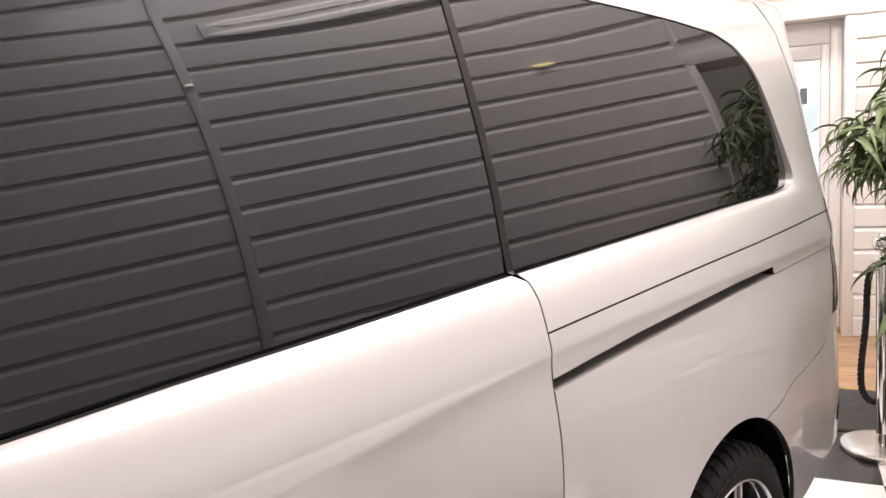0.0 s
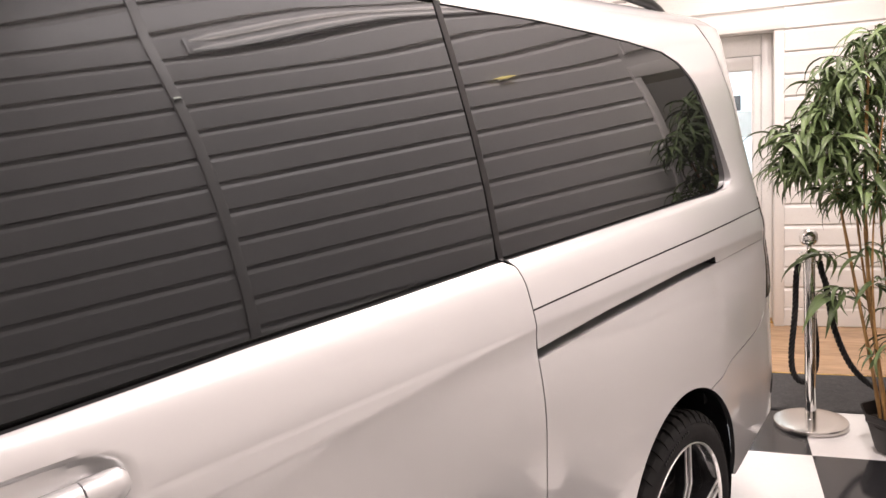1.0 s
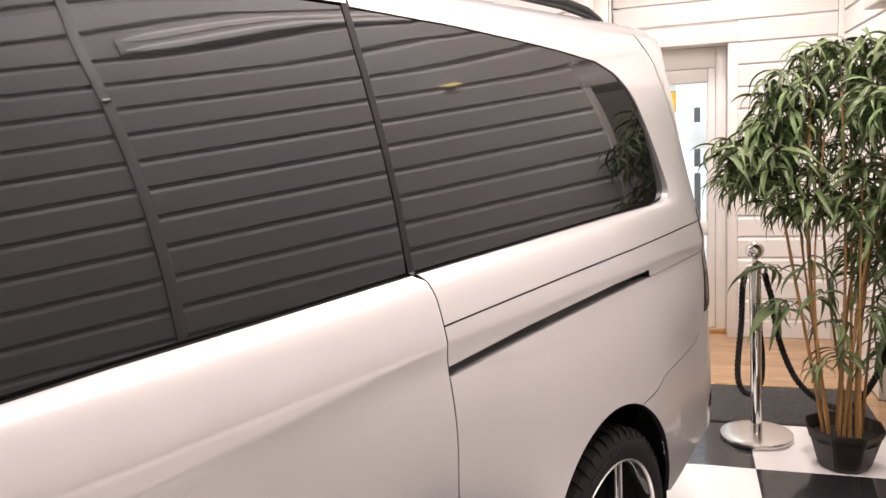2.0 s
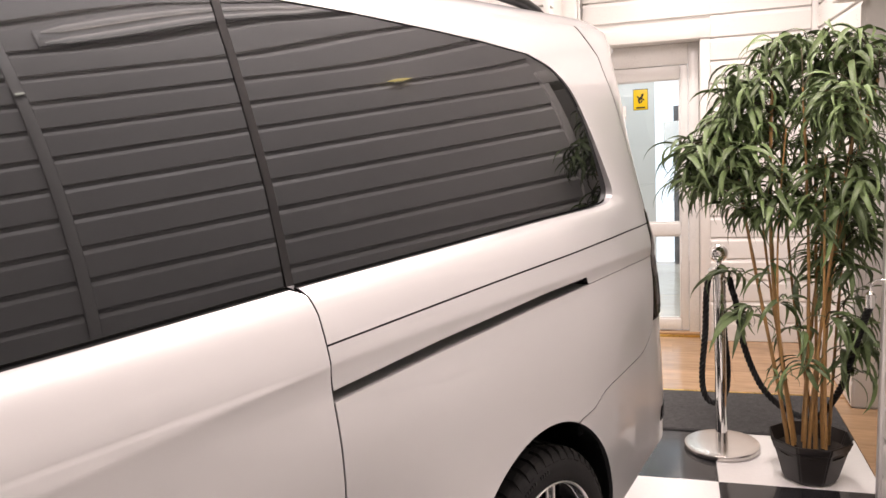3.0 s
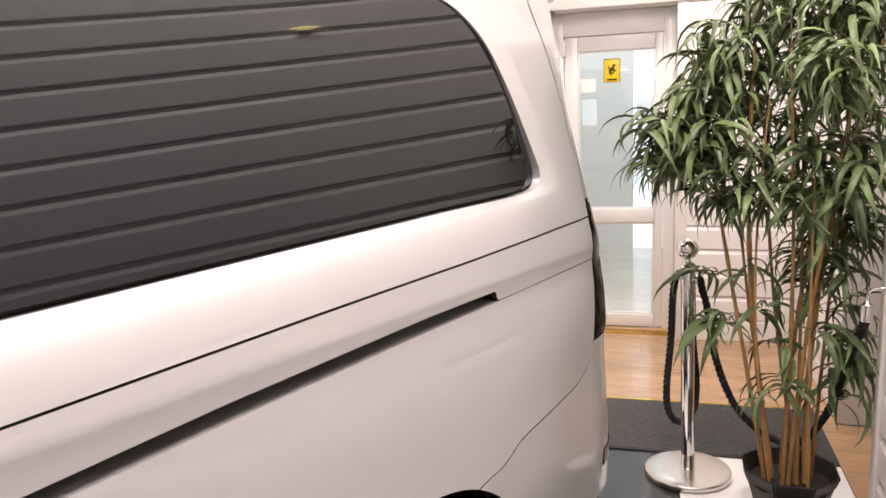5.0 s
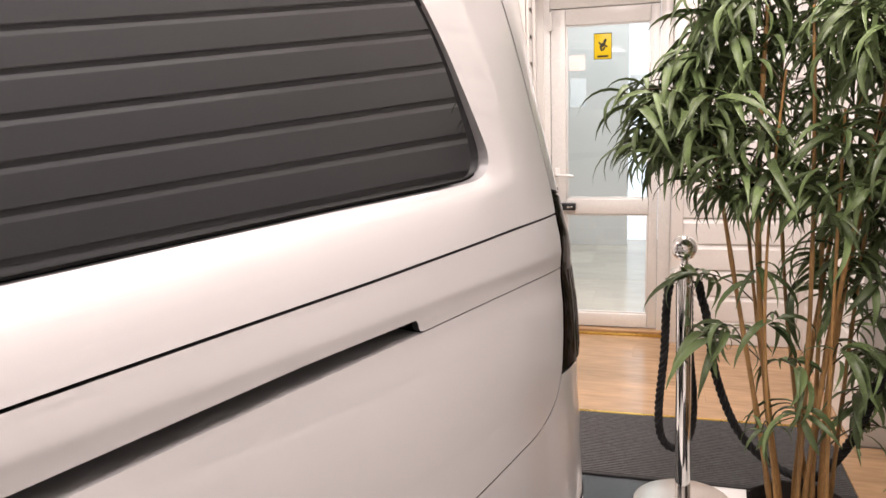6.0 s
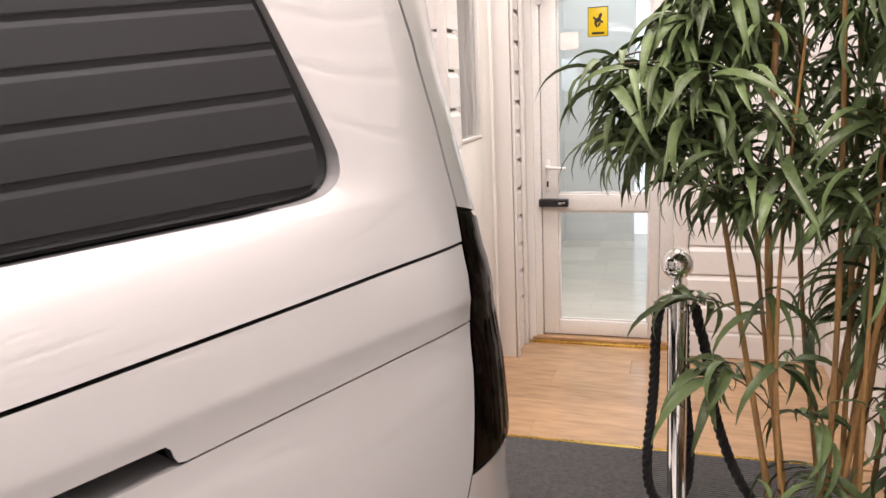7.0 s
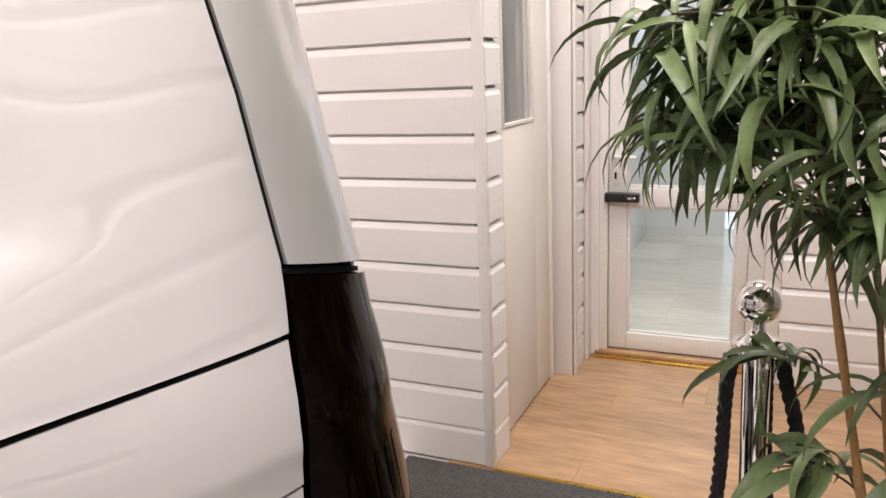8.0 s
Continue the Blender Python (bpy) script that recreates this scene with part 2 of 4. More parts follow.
# ---------------------------------------------------------------- lamps
def wall_batten(y0, y1, z):
    """A slim strip light along the boarded wall, with two diffuser faces."""
    lamp = thing("wall_batten_light", "slim white strip light high on the boarded wall", "wall light", pose(XR, (y0 + y1) / 2, z))
    h = (y1 - y0) / 2
    part("housing", boxes((-0.014, 0.0, -h, h, -0.040, 0.040), bevel=0.005), UPVC, lamp)
    for zz in (-0.026, 0.026):
        bm = bmesh.new()
        add_tube(bm, [(-0.016, -h + 0.02, zz), (-0.018, -h + 0.10, zz), (-0.018, h - 0.25, zz), (-0.016, h - 0.02, zz)], 0.012, 12, taper=[0.004, 0.012, 0.012, 0.003])
        part("diffuser", bm, TUBE_GLOW, lamp, "glowing white diffuser", soft=50)
    for yy in (-h, h):
        part("end_cap", boxes((-0.016, 0.0, yy - 0.006, yy + 0.006, -0.042, 0.042), bevel=0.003), UPVC, lamp)
    return lamp


wall_batten(1.13, 2.55, 2.665)
# area lights added for overall hall brightness, with no fittings modelled
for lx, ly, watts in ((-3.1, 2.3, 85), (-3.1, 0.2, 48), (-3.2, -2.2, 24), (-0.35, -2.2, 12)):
    area_lamp("ceiling_fill_light", pose(lx, ly, CEIL - 0.02), 1.9, 1.8, watts, WARM)
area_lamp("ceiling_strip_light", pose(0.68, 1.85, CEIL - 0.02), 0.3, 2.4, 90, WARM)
# unseen area lights added to brighten the lobby and the side corridor
area_lamp("lobby_fill_light", pose(0.65, 4.52, CEIL - 0.02), 0.6, 0.5, 23, NEUTRAL).data.spread = radians(110)
area_lamp("corridor_fill_light", pose(2.1, 3.66, CEIL - 0.02), 0.6, 0.6, 6, NEUTRAL)
# bluish area light added under the back room's ceiling, standing in for daylight
area_lamp("porch_fill_light", pose(0.5, 7.0, CEIL - 0.05), 1.2, 1.6, 36, (0.82, 0.94, 1.0))

# ---------------------------------------------------------------- shiplap boards


def board_mesh(length, gap):
    """One horizontal board along +x, its face towards -y, chamfered along its upper edge."""
    bm = bmesh.new()
    prof = [(G, gap), (0.0015, gap), (0, gap + 0.002), (0, 0.114), (0.0008, 0.1175), (0.0105, 0.1375), (G, 0.1385)]
    ends = []
    for x in (0.0, length):
        ends.append([bm.verts.new((x, y, z)) for y, z in prof])
    n = len(prof)
    for k in range(n):
        bm.faces.new((ends[0][k], ends[0][(k + 1) % n], ends[1][(k + 1) % n], ends[1][k]))
    bm.faces.new(ends[0])
    bm.faces.new(ends[1])
    bmesh.ops.recalc_face_normals(bm, faces=bm.faces)
    me = bpy.data.meshes.new("board")
    bm.to_mesh(me)
    bm.free()
    me.materials.append(WHITE_BOARD)
    return me


def clad(parent, x, y, turn, length, z_from, z_to, lift=0.0, gap=0.001):
    """A field of boards on a wall: starts at x, y and runs by the turn (degrees)."""
    me = board_mesh(length, gap)
    k = 0
    while Z0 + lift + k * PITCH < z_to:
        z = Z0 + lift + k * PITCH
        if z + 0.02 > z_from and z + PITCH < z_to + 0.10:
            ob = new("board", me)
            ob.parent = parent
            ob.matrix_world = pose(x, y, max(z, 0.001), 0, 0, turn)
        k += 1


# ---------------------------------------------------------------- trims
def trim(name, rows, label, material=WHITE_TRIM, bevel=0.003):
    return tagged(part(name, boxes(*rows, bevel=bevel), material), label, "trim", kind="structure")


trim("trim_cover_strip", [(XR - 0.012, XR + G - 0.001, 0.981, 1.019, 0, CEIL)], "white vertical cover strip between wall boards")
trim("trim_opening_side", [(XR - 0.010, XR + G - 0.001, 3.10, 3.14, 0, 2.02)], "white casing beside the side opening")
trim("trim_opening_head", [(XR - 0.010, XR + G - 0.001, 3.10, 4.20, 2.022, 2.10)], "white casing over the side opening")
trim("trim_corner_left", [(-0.113, -0.079, YL - 0.004, YL + 0.018, 0, CEIL)], "white corner board at the lobby entrance")
trim("trim_door_head", [(-0.02, 0.80, YB - 0.022, YB + G - 0.001, 2.035, 2.125)], "white head board over the glazed door")
trim("trim_door_side", [(0.738, 0.80, YB - 0.012, YB + G - 0.001, 0, 2.033)], "white casing beside the glazed door")
trim("trim_corner_back", [(1.40, 1.443, YB - 0.03, YB + G - 0.001, 0, CEIL)], "white corner batten in the lobby")
trim("trim_return", [(-0.131, -0.032, 5.228, 5.262, 0, CEIL)], "plain white end board of the door recess")
trim("trim_recess", [(-0.03, -0.012, 5.44, 5.498, 0, CEIL), (-0.028, -0.014, 5.236, 5.262, 0, CEIL)], "narrow white upright trim of the door recess")

# ---------------------------------------------------------------- glazed door at the back
YD = 5.56
door = tagged(new("door_1"), "white plastic glazed door with a middle rail", "door", kind="structure")
part("door_frame", boxes((0.0, 0.055, YD - 0.02, YD + 0.06, 0, 2.028), (0.665, 0.733, YD - 0.02, YD + 0.06, 0, 2.028), (0.056, 0.664, YD - 0.02, YD + 0.06, 1.888, 2.028), bevel=0.004), UPVC, door)
sash = part("door_leaf", boxes((0.058, 0.142, YD - 0.005, YD + 0.05, 0.03, 1.885), (0.612, 0.663, YD - 0.005, YD + 0.05, 0.03, 1.885), (0.1425, 0.6115, YD - 0.005, YD + 0.05, 0.03, 0.112), (0.1425, 0.6115, YD - 0.005, YD + 0.05, 0.715, 0.805), (0.1425, 0.6115, YD - 0.005, YD + 0.05, 1.795, 1.885), bevel=0.005), UPVC, door)
for z0, z1 in ((0.112, 0.715), (0.805, 1.795)):
    bead = boxes((0.143, 0.153, YD + 0.004, YD + 0.014, z0, z1), (0.601, 0.611, YD + 0.004, YD + 0.014, z0, z1), (0.1535, 0.6005, YD + 0.004, YD + 0.014, z0, z0 + 0.01), (0.1535, 0.6005, YD + 0.004, YD + 0.014, z1 - 0.01, z1), bevel=0.002)
    part("glazing_bead", bead, UPVC, sash)
    pane = part("pane", boxes((0.146, 0.608, YD + 0.018, YD + 0.024, z0 + 0.002, z1 - 0.002)), DOOR_GLASS, sash, "clear glass pane")
    pane.visible_shadow = False
hb = boxes((0.075, 0.105, YD - 0.014, YD - 0.006, 0.82, 0.99), bevel=0.003)
handle = part("handle_plate", hb, UPVC, sash, "white handle plate")
bm = bmesh.new()
add_tube(bm, [(0.09, YD - 0.012, 0.95), (0.09, YD - 0.05, 0.95), (0.10, YD - 0.055, 0.95), (0.19, YD - 0.055, 0.945)], 0.009, 10)
part("lever", bm, UPVC, sash, "white lever handle", soft=50)
part("keyhole", boxes((0.085, 0.095, YD - 0.0165, YD - 0.0145, 0.845, 0.875), bevel=0.0005), BLACK_PLASTIC, sash)
part("hinge", boxes((0.045, 0.068, YD - 0.032, YD - 0.006, 1.77, 1.87), bevel=0.004), UPVC, door)
cb = boxes((0.045, 0.200, YD - 0.050, YD - 0.006, 0.742, 0.784), bevel=0.006)
lock = tagged(part("door_bolt", cb, BLACK_PLASTIC), "black door closer bolt fixed on the door rail", "lock")
part("sleeve", boxes((0.150, 0.185, YD - 0.053, YD - 0.0505, 0.757, 0.768), bevel=0.001), CHROME, lock, "small pale maker's plate")
tagged(part("threshold", boxes((0.0, 0.733, YD - 0.045, YD + 0.05, 0.0, 0.024), bevel=0.004), OAK), "wooden door sill", "trim", kind="structure")
tagged(part("threshold_strip", boxes((0.0, 0.733, YD - 0.085, YD - 0.05, 0.0, 0.010), bevel=0.002), BRASS), "brass floor strip before the door", "trim", kind="structure")

# yellow plate with a dark emblem on the glass
sign = tagged(part("sign", boxes((0.302, 0.398, YD + 0.012, YD + 0.0175, 1.602, 1.742), bevel=0.001), YELLOW), "yellow rectangular emblem sticker on the door glass", "sticker")
part("sign_border", boxes((0.300, 0.3025, YD + 0.010, YD + 0.0172, 1.600, 1.744), (0.3975, 0.400, YD + 0.010, YD + 0.0172, 1.600, 1.744), (0.303, 0.397, YD + 0.010, YD + 0.0172, 1.7405, 1.744), (0.303, 0.397, YD + 0.010, YD + 0.0172, 1.600, 1.6025)), SIGN_BLACK, sign)
bm = bmesh.new()
for cx, cz, rx, rz, ang in ((0.350, 1.680, 0.017, 0.011, 35), (0.362, 1.700, 0.008, 0.014, -25), (0.340, 1.660, 0.006, 0.017, 20), (0.356, 1.658, 0.005, 0.013, -30), (0.334, 1.688, 0.005, 0.012, 40), (0.368, 1.672, 0.005, 0.010, 60)):
    ring = []
    for k in range(14):
        a = 2 * math.pi * k / 14
        u, w = rx * math.cos(a), rz * math.sin(a)
        ca, sa = math.cos(radians(ang)), math.sin(radians(ang))
        ring.append(bm.verts.new((cx + u * ca - w * sa, YD + 0.0105 - 0.0001 * ang / 10, cz + u * sa + w * ca)))
    bm.faces.new(ring)
part("emblem", bm, SIGN_BLACK, sign, "dark abstract emblem")
part("bar", boxes((0.320, 0.380, YD + 0.010, YD + 0.0115, 1.612, 1.622)), SIGN_BLACK, sign)
poster = tagged(part("poster", boxes((0.165, 0.255, YD + 0.026, YD + 0.028, 1.34, 1.50)), PAPER), "pale blue paper notice behind the door glass", "notice")
tagged(part("poster", boxes((0.50, 0.600, YD + 0.026, YD + 0.028, 1.33, 1.51)), PAPER), "pale blue paper notice behind the door glass", "notice")
tagged(part("leaflet", boxes((0.160, 0.250, YD + 0.026, YD + 0.028, 1.545, 1.63)), PAPER_PINK), "pale pink paper notice behind the door glass", "notice")

# ---------------------------------------------------------------- old door in the lobby side wall
XD = -0.115
door2 = tagged(new("door_2"), "cream painted part-glazed door in the lobby side wall", "door", kind="structure")
part("door_frame", boxes((XD - 0.10, XD + 0.016, 4.514, 4.540, 0, 2.0), (XD - 0.10, XD + 0.010, 5.170, 5.198, 0, 2.0), (XD - 0.10, XD + 0.010, 4.541, 5.169, 1.965, 2.0), bevel=0.003), WHITE_TRIM, door2)
leaf2 = part("door_leaf", boxes((XD - 0.045, XD, 4.543, 4.620, 0.008, 1.962), (XD - 0.045, XD, 4.985, 5.167, 0.008, 1.962), (XD - 0.045, XD, 4.6205, 4.9845, 0.008, 1.15), (XD - 0.045, XD, 4.6205, 4.9845, 1.86, 1.962), bevel=0.003), OLD_WHITE, door2)
part("glazing_bead", boxes((XD - 0.014, XD + 0.004, 4.621, 4.634, 1.152, 1.858), (XD - 0.014, XD + 0.004, 4.971, 4.984, 1.152, 1.858), (XD - 0.014, XD + 0.004, 4.6345, 4.9705, 1.152, 1.166), (XD - 0.014, XD + 0.004, 4.6345, 4.9705, 1.845, 1.858), bevel=0.002), OLD_WHITE, leaf2)
p2 = part("pane", boxes((XD - 0.028, XD - 0.022, 4.621, 4.984, 1.152, 1.858)), DOOR_GLASS, leaf2, "clear glass pane")
p2.visible_shadow = False

# ---------------------------------------------------------------- the van
VAN = pose(-0.592, 2.321, 0, 0, 0, -111.0)
van = thing("van", "silver passenger van with black privacy glass", "van", VAN)

KZ = np.array([0.26, 0.30, 0.36, 0.45, 0.60, 0.75, 0.82, 0.90, 0.955, 1.00, 1.045, 1.06, 1.078, 1.096, 1.106, 1.113, 1.13, 1.15])
KY = np.array([0.895, 0.915, 0.930, 0.942, 0.952, 0.959, 0.9625, 0.9665, 0.9655, 0.961, 0.9545, 0.9523, 0.9516, 0.9522, 0.9531, 0.9547, 0.9515, 0.947])
FLARE = np.array([0.030, 0.040, 0.042, 0.041, 0.038, 0.027, 0.0195, 0.0095, 0.004, 0.001, 0, 0, 0, 0, 0, 0, 0, 0])      # fuller round the wheels
RZ, RY = np.array([1.74, 1.77, 1.80, 1.84, 1.875, 1.90, 1.912]), np.array([0.0, 0.001, 0.006, 0.044, 0.16, 0.39, 0.61])
DZ = np.arange(0.20, 1.96, 0.002)


def soften(values, sigma):
    k = np.exp(-0.5 * (np.arange(-20, 21) * 0.002 / sigma) ** 2)
    return np.convolve(np.pad(values, 20, mode="edge"), k / k.sum(), mode="valid")


def pane(z):
    """The leaning, slightly bowed surface of the side windows."""
    v = z - 1.5
    return 0.8553 - 0.1845 * v - 0.19 * v * v - 0.049 * v ** 3 + 0.22 * max(min(z, 1.78) - 1.65, 0) ** 2


LOW = soften(np.interp(DZ, KZ, KY), 0.0055)
SWELL = soften(np.interp(DZ, KZ, FLARE), 0.012)
SZ = [1.10, 1.13, 1.15, 1.17, 1.19, 1.205, 1.22, 1.232, 1.240, 1.246, 1.250]
SY = [0.9555, 0.9515, 0.9472, 0.9422, 0.9368, 0.9320, 0.9255, 0.9185, 0.9100, 0.8990, 0.8915]
SHOULDER = soften(np.interp(DZ, SZ, [y - pane(z) for z, y in zip(SZ, SY)], right=0.0), 0.0045)
ROOF = soften(np.interp(DZ, RZ, RY), 0.006)


def sec(z, s=0.85):
    """Half width of the body at a height; the shoulder under the windows rises towards the tail."""
    if z < 1.11:
        return float(np.interp(z, DZ, LOW))
    t = min(max((z - 1.12) / 0.07, 0), 1)
    up = z + 0.0205 * (s - 0.85) * t * t * (3 - 2 * t)
    high = float(pane(z) + np.interp(up, DZ, SHOULDER) - np.interp(z, DZ, ROOF))
    m = min(max((z - 1.11) / 0.02, 0), 1)
    return (1 - m) * float(np.interp(z, DZ, LOW)) + m * high


def flush(s, z):
    """Windows stay flat where the painted shoulder swells below them."""
    t = min(max((z - 1.12) / 0.07, 0), 1)
    up = z + 0.0205 * (min(max(s, -0.45), 1.9) - 0.85) * t * t * (3 - 2 * t)
    return -0.004 - float(np.interp(up, DZ, SHOULDER)) + skin(s, z, 0, False).y - skin(s, z).y


S0, AX, BY, NE = -0.45, 0.33, 0.50, 3.5
_u = np.linspace(0, math.pi / 2, 400)
_cx, _cy = AX * np.sin(_u) ** (2 / NE), BY * np.cos(_u) ** (2 / NE)
_len = np.concatenate([[0], np.cumsum(np.hypot(np.diff(_cx), np.diff(_cy)))])
ARC = float(_len[-1])


def tail(z):
    return float(np.interp(z, [0.26, 0.35, 0.5, 0.7, 0.9, 1.0, 1.06, 1.10, 1.14, 1.2, 1.34, 1.42, 1.5, 1.7, 1.8, 1.9], [0.30, 0.35, 0.35, 0.335, 0.330, 0.326, 0.322, 0.315, 0.313, 0.316, 0.308, 0.302, 0.308, 0.324, 0.338, 0.335]))


def dent(s, z):
    """The shallow cup pressed into the sliding door behind its handle."""
    r = (abs((s - 1.795) / 0.128) ** 2.6 + abs((z - 1.138) / 0.046) ** 2.6) ** (1 / 2.6)
    t = min(max((1.0 - r) / 0.30, 0.0), 1.0)
    return 0.021 * t * t * (3 - 2 * t)


def skin(s, z, off=0.0, full_corner=True):
    """A point of the van's left side: s runs forward along the flank, and round the rear corner below S0."""
    y = sec(z, min(max(s, S0), 1.9)) + float(np.interp(z, DZ, SWELL)) * float(np.interp(s, [0.50, 0.56, 0.76, 0.82, 2.6, 2.9], [1, 0.93, 0.07, 0, 0, 1])) - 0.016 * min(max((-0.02 - s) / 0.45, 0), 1) ** 2 * min(max((1.02 - z) / 0.2, 0), 1)
    if z > 1.25:      # the flank leans in more towards the tail
        lean = -0.013 * (min(s, 1.9) - 0.82)
        y += lean * (min(z, 1.775) - 1.25) * min(max((1.90 - z) / 0.10, 0), 1)
    edge = float(np.interp(z, [1.25, 1.31, 1.43, 1.54, 1.62, 1.68], [-0.390, -0.396, -0.354, -0.307, -0.250, -0.170]))
    if full_corner and s < edge + 0.16 and 1.15 < z < 1.68:      # the corner stays full behind the rear window
        t, v = min((edge + 0.16 - s) / 0.28, 1), (z - 1.15) / 0.45
        full = 0.9475 - 0.1015 * (v + 0.2 * v * (1 - v))
        fade = min(max((1.68 - z) / 0.12, 0), 1)
        y += t ** 3 * (10 - 15 * t + 6 * t * t) * fade * fade * (3 - 2 * fade) * (full - y)
    if s > 0.8345 and z < 1.113:      # crease of the sliding door, falling forwards
        crest = float(np.interp(s, [0.83, 0.93, 1.10, 1.24, 1.40, 1.56, 2.0], [1.112, 1.108, 1.100, 1.090, 1.083, 1.077, 1.070]))
        base, rise = float(np.interp(z, DZ, LOW)), 0.19 * (1.113 - crest)
        if z >= crest:
            add = 0.9547 + 0.19 * (1.113 - z) - base
        else:
            g, w = min((s - 0.8345) / 0.40, 1), min(max((z - 0.55) / 0.40, 0), 1)
            near = (0.9547 + rise - float(np.interp(crest, DZ, LOW))) * math.exp(-(crest - z) / 0.014)
            flat = 0.9545 + (rise + 0.0002) * math.exp(-(crest - z) / 0.030) - base
            add = (1 - g) * near + g * w * w * (3 - 2 * w) * flat
        y += add * float(np.interp(s, [1.9, 2.6], [1, 0]))
    if s > 1.6:
        y -= dent(s, z)
    if s >= S0:
        return Vector((s, y + off, z))
    q = S0 - s
    if q <= ARC:
        cx, cy = float(np.interp(q, _len, _cx)), float(np.interp(q, _len, _cy))
        d = 1e-3
        tx = float(np.interp(min(q + d, ARC), _len, _cx)) - float(np.interp(max(q - d, 0), _len, _cx))
        ty = float(np.interp(min(q + d, ARC), _len, _cy)) - float(np.interp(max(q - d, 0), _len, _cy))
        b = min(BY, y)
        n = Vector((ty, tx, 0)).normalized()
        return Vector((S0 - cx * tail(z) / AX + n.x * off, y - b + cy * b / BY + n.y * off, z))
    rest = max(y - min(BY, y) - (q - ARC), 0.0)
    return Vector((S0 - tail(z) - off, rest, z))


def patch(poly, off=0.0, depth=0.012, edge=0.003, drop=0.0015, step=(0.05, 0.035), side=1, fine=(), fine_s=(), lip=None, flange=None, flange_depth=0.058):
    """A panel on the van's skin with the outline poly in (s, z): gridded, edges rounded and turned inwards.
    lip: (test, drop) gives outline points for which test(s, z) holds a deeper edge."""
    bm = bmesh.new()
    vs = [bm.verts.new((s, z, 0)) for s, z in poly]
    f = bm.faces.new(vs)
    if edge:
        bmesh.ops.inset_region(bm, faces=[f], thickness=edge, use_even_offset=True, use_boundary=True)
    lo_s, hi_s = min(p[0] for p in poly), max(p[0] for p in poly)
    lo_z, hi_z = min(p[1] for p in poly), max(p[1] for p in poly)
    cuts = [((1, 0, 0), (x, 0, 0)) for x in np.arange(lo_s + step[0], hi_s, step[0]) if x >= S0]
    cuts += [((1, 0, 0), (x, 0, 0)) for x in np.arange(lo_s + 0.012, min(hi_s, S0), 0.018)]
    cuts += [((0, 1, 0), (0, z, 0)) for z in np.arange(lo_z + step[1], hi_z, step[1])]
    cuts += [((0, 1, 0), (0, z, 0)) for z in fine] + [((1, 0, 0), (x, 0, 0)) for x in fine_s]
    for no, co in cuts:
        bmesh.ops.bisect_plane(bm, geom=list(bm.verts) + list(bm.edges) + list(bm.faces), plane_no=no, plane_co=co, dist=1e-5)
    rim = [e for e in bm.edges if e.is_boundary]
    rim_v = {v for e in rim for v in e.verts}
    flat = {v: (v.co.x, v.co.y) for v in bm.verts}
    for v, (s, z) in flat.items():
        o = off(s, z) if callable(off) else off
        if v in rim_v:
            o -= lip[1] if lip and lip[0](s, z) else drop
        v.co = skin(s, z, o)
    made = bmesh.ops.extrude_edge_only(bm, edges=rim)
    back = {}
    for v in made["geom"]:
        if isinstance(v, bmesh.types.BMFace):
            c = v.calc_center_median()
            v.material_index = 0 if flange and flange(c.x, c.z) else 1
        if isinstance(v, bmesh.types.BMVert):
            best = v.co.copy()
            back[v] = best
    for v, co in back.items():
        n = Vector((0, 1, 0)) if co.x >= S0 else Vector((co.x - S0, max(co.y - 0.45, 0.02), 0)).normalized()
        v.co = co - (flange_depth if flange and flange(co.x, co.z) else depth) * n
    if side < 0:
        for v in bm.verts:
            v.co.y = -v.co.y
    bmesh.ops.triangulate(bm, faces=[f for f in bm.faces if len(f.verts) > 4])
    return bm


def arch_pts(cx, cz, r, a0, a1, n):
    return [(cx + r * math.cos(radians(a0 + (a1 - a0) * k / (n - 1))), cz + r * math.sin(radians(a0 + (a1 - a0) * k / (n - 1)))) for k in range(n)]


WX, WZ = 0.168, 0.347          # rear wheel
FX = 3.30                                # front wheel
AR, AZ = 0.383, 0.389                    # wheel arch
GAP = 0.0016
pillar = [(0.853, 1.250), (0.859, 1.40), (0.871, 1.55), (0.882, 1.70), (0.887, 1.772)]


def pillar_at(z, ds):
    return (float(np.interp(z, [p[1] for p in pillar], [p[0] for p in pillar])) + ds, z)


glass_low = [(0.843, 1.2505), (0.45, 1.2570), (0.196, 1.2620), (-0.03, 1.2665), (-0.26, 1.2690)]
glass_back = [(-0.335, 1.2705), (-0.361, 1.274), (-0.380, 1.2815), (-0.392, 1.294), (-0.396, 1.311), (-0.393, 1.330), (-0.379, 1.37), (-0.354, 1.435), (-0.332, 1.488), (-0.307, 1.538), (-0.280, 1.583), (-0.250, 1.620), (-0.212, 1.650), (-0.170, 1.673), (-0.08, 1.700)]


def rounded(pts, n=3):
    """The same outline with finer, smooth steps."""
    out = []
    for i in range(len(pts) - 1):
        p0, p1, p2, p3 = [Vector(pts[min(max(i + k, 0), len(pts) - 1)]) for k in (-1, 0, 1, 2)]
        for k in range(n):
            t = k / n
            v = 0.5 * (2 * p1 + (p2 - p0) * t + (2 * p0 - 5 * p1 + 4 * p2 - p3) * t * t + (3 * p1 - p0 - 3 * p2 + p3) * t ** 3)
            out.append((v.x, v.y))
    return out + [pts[-1]]


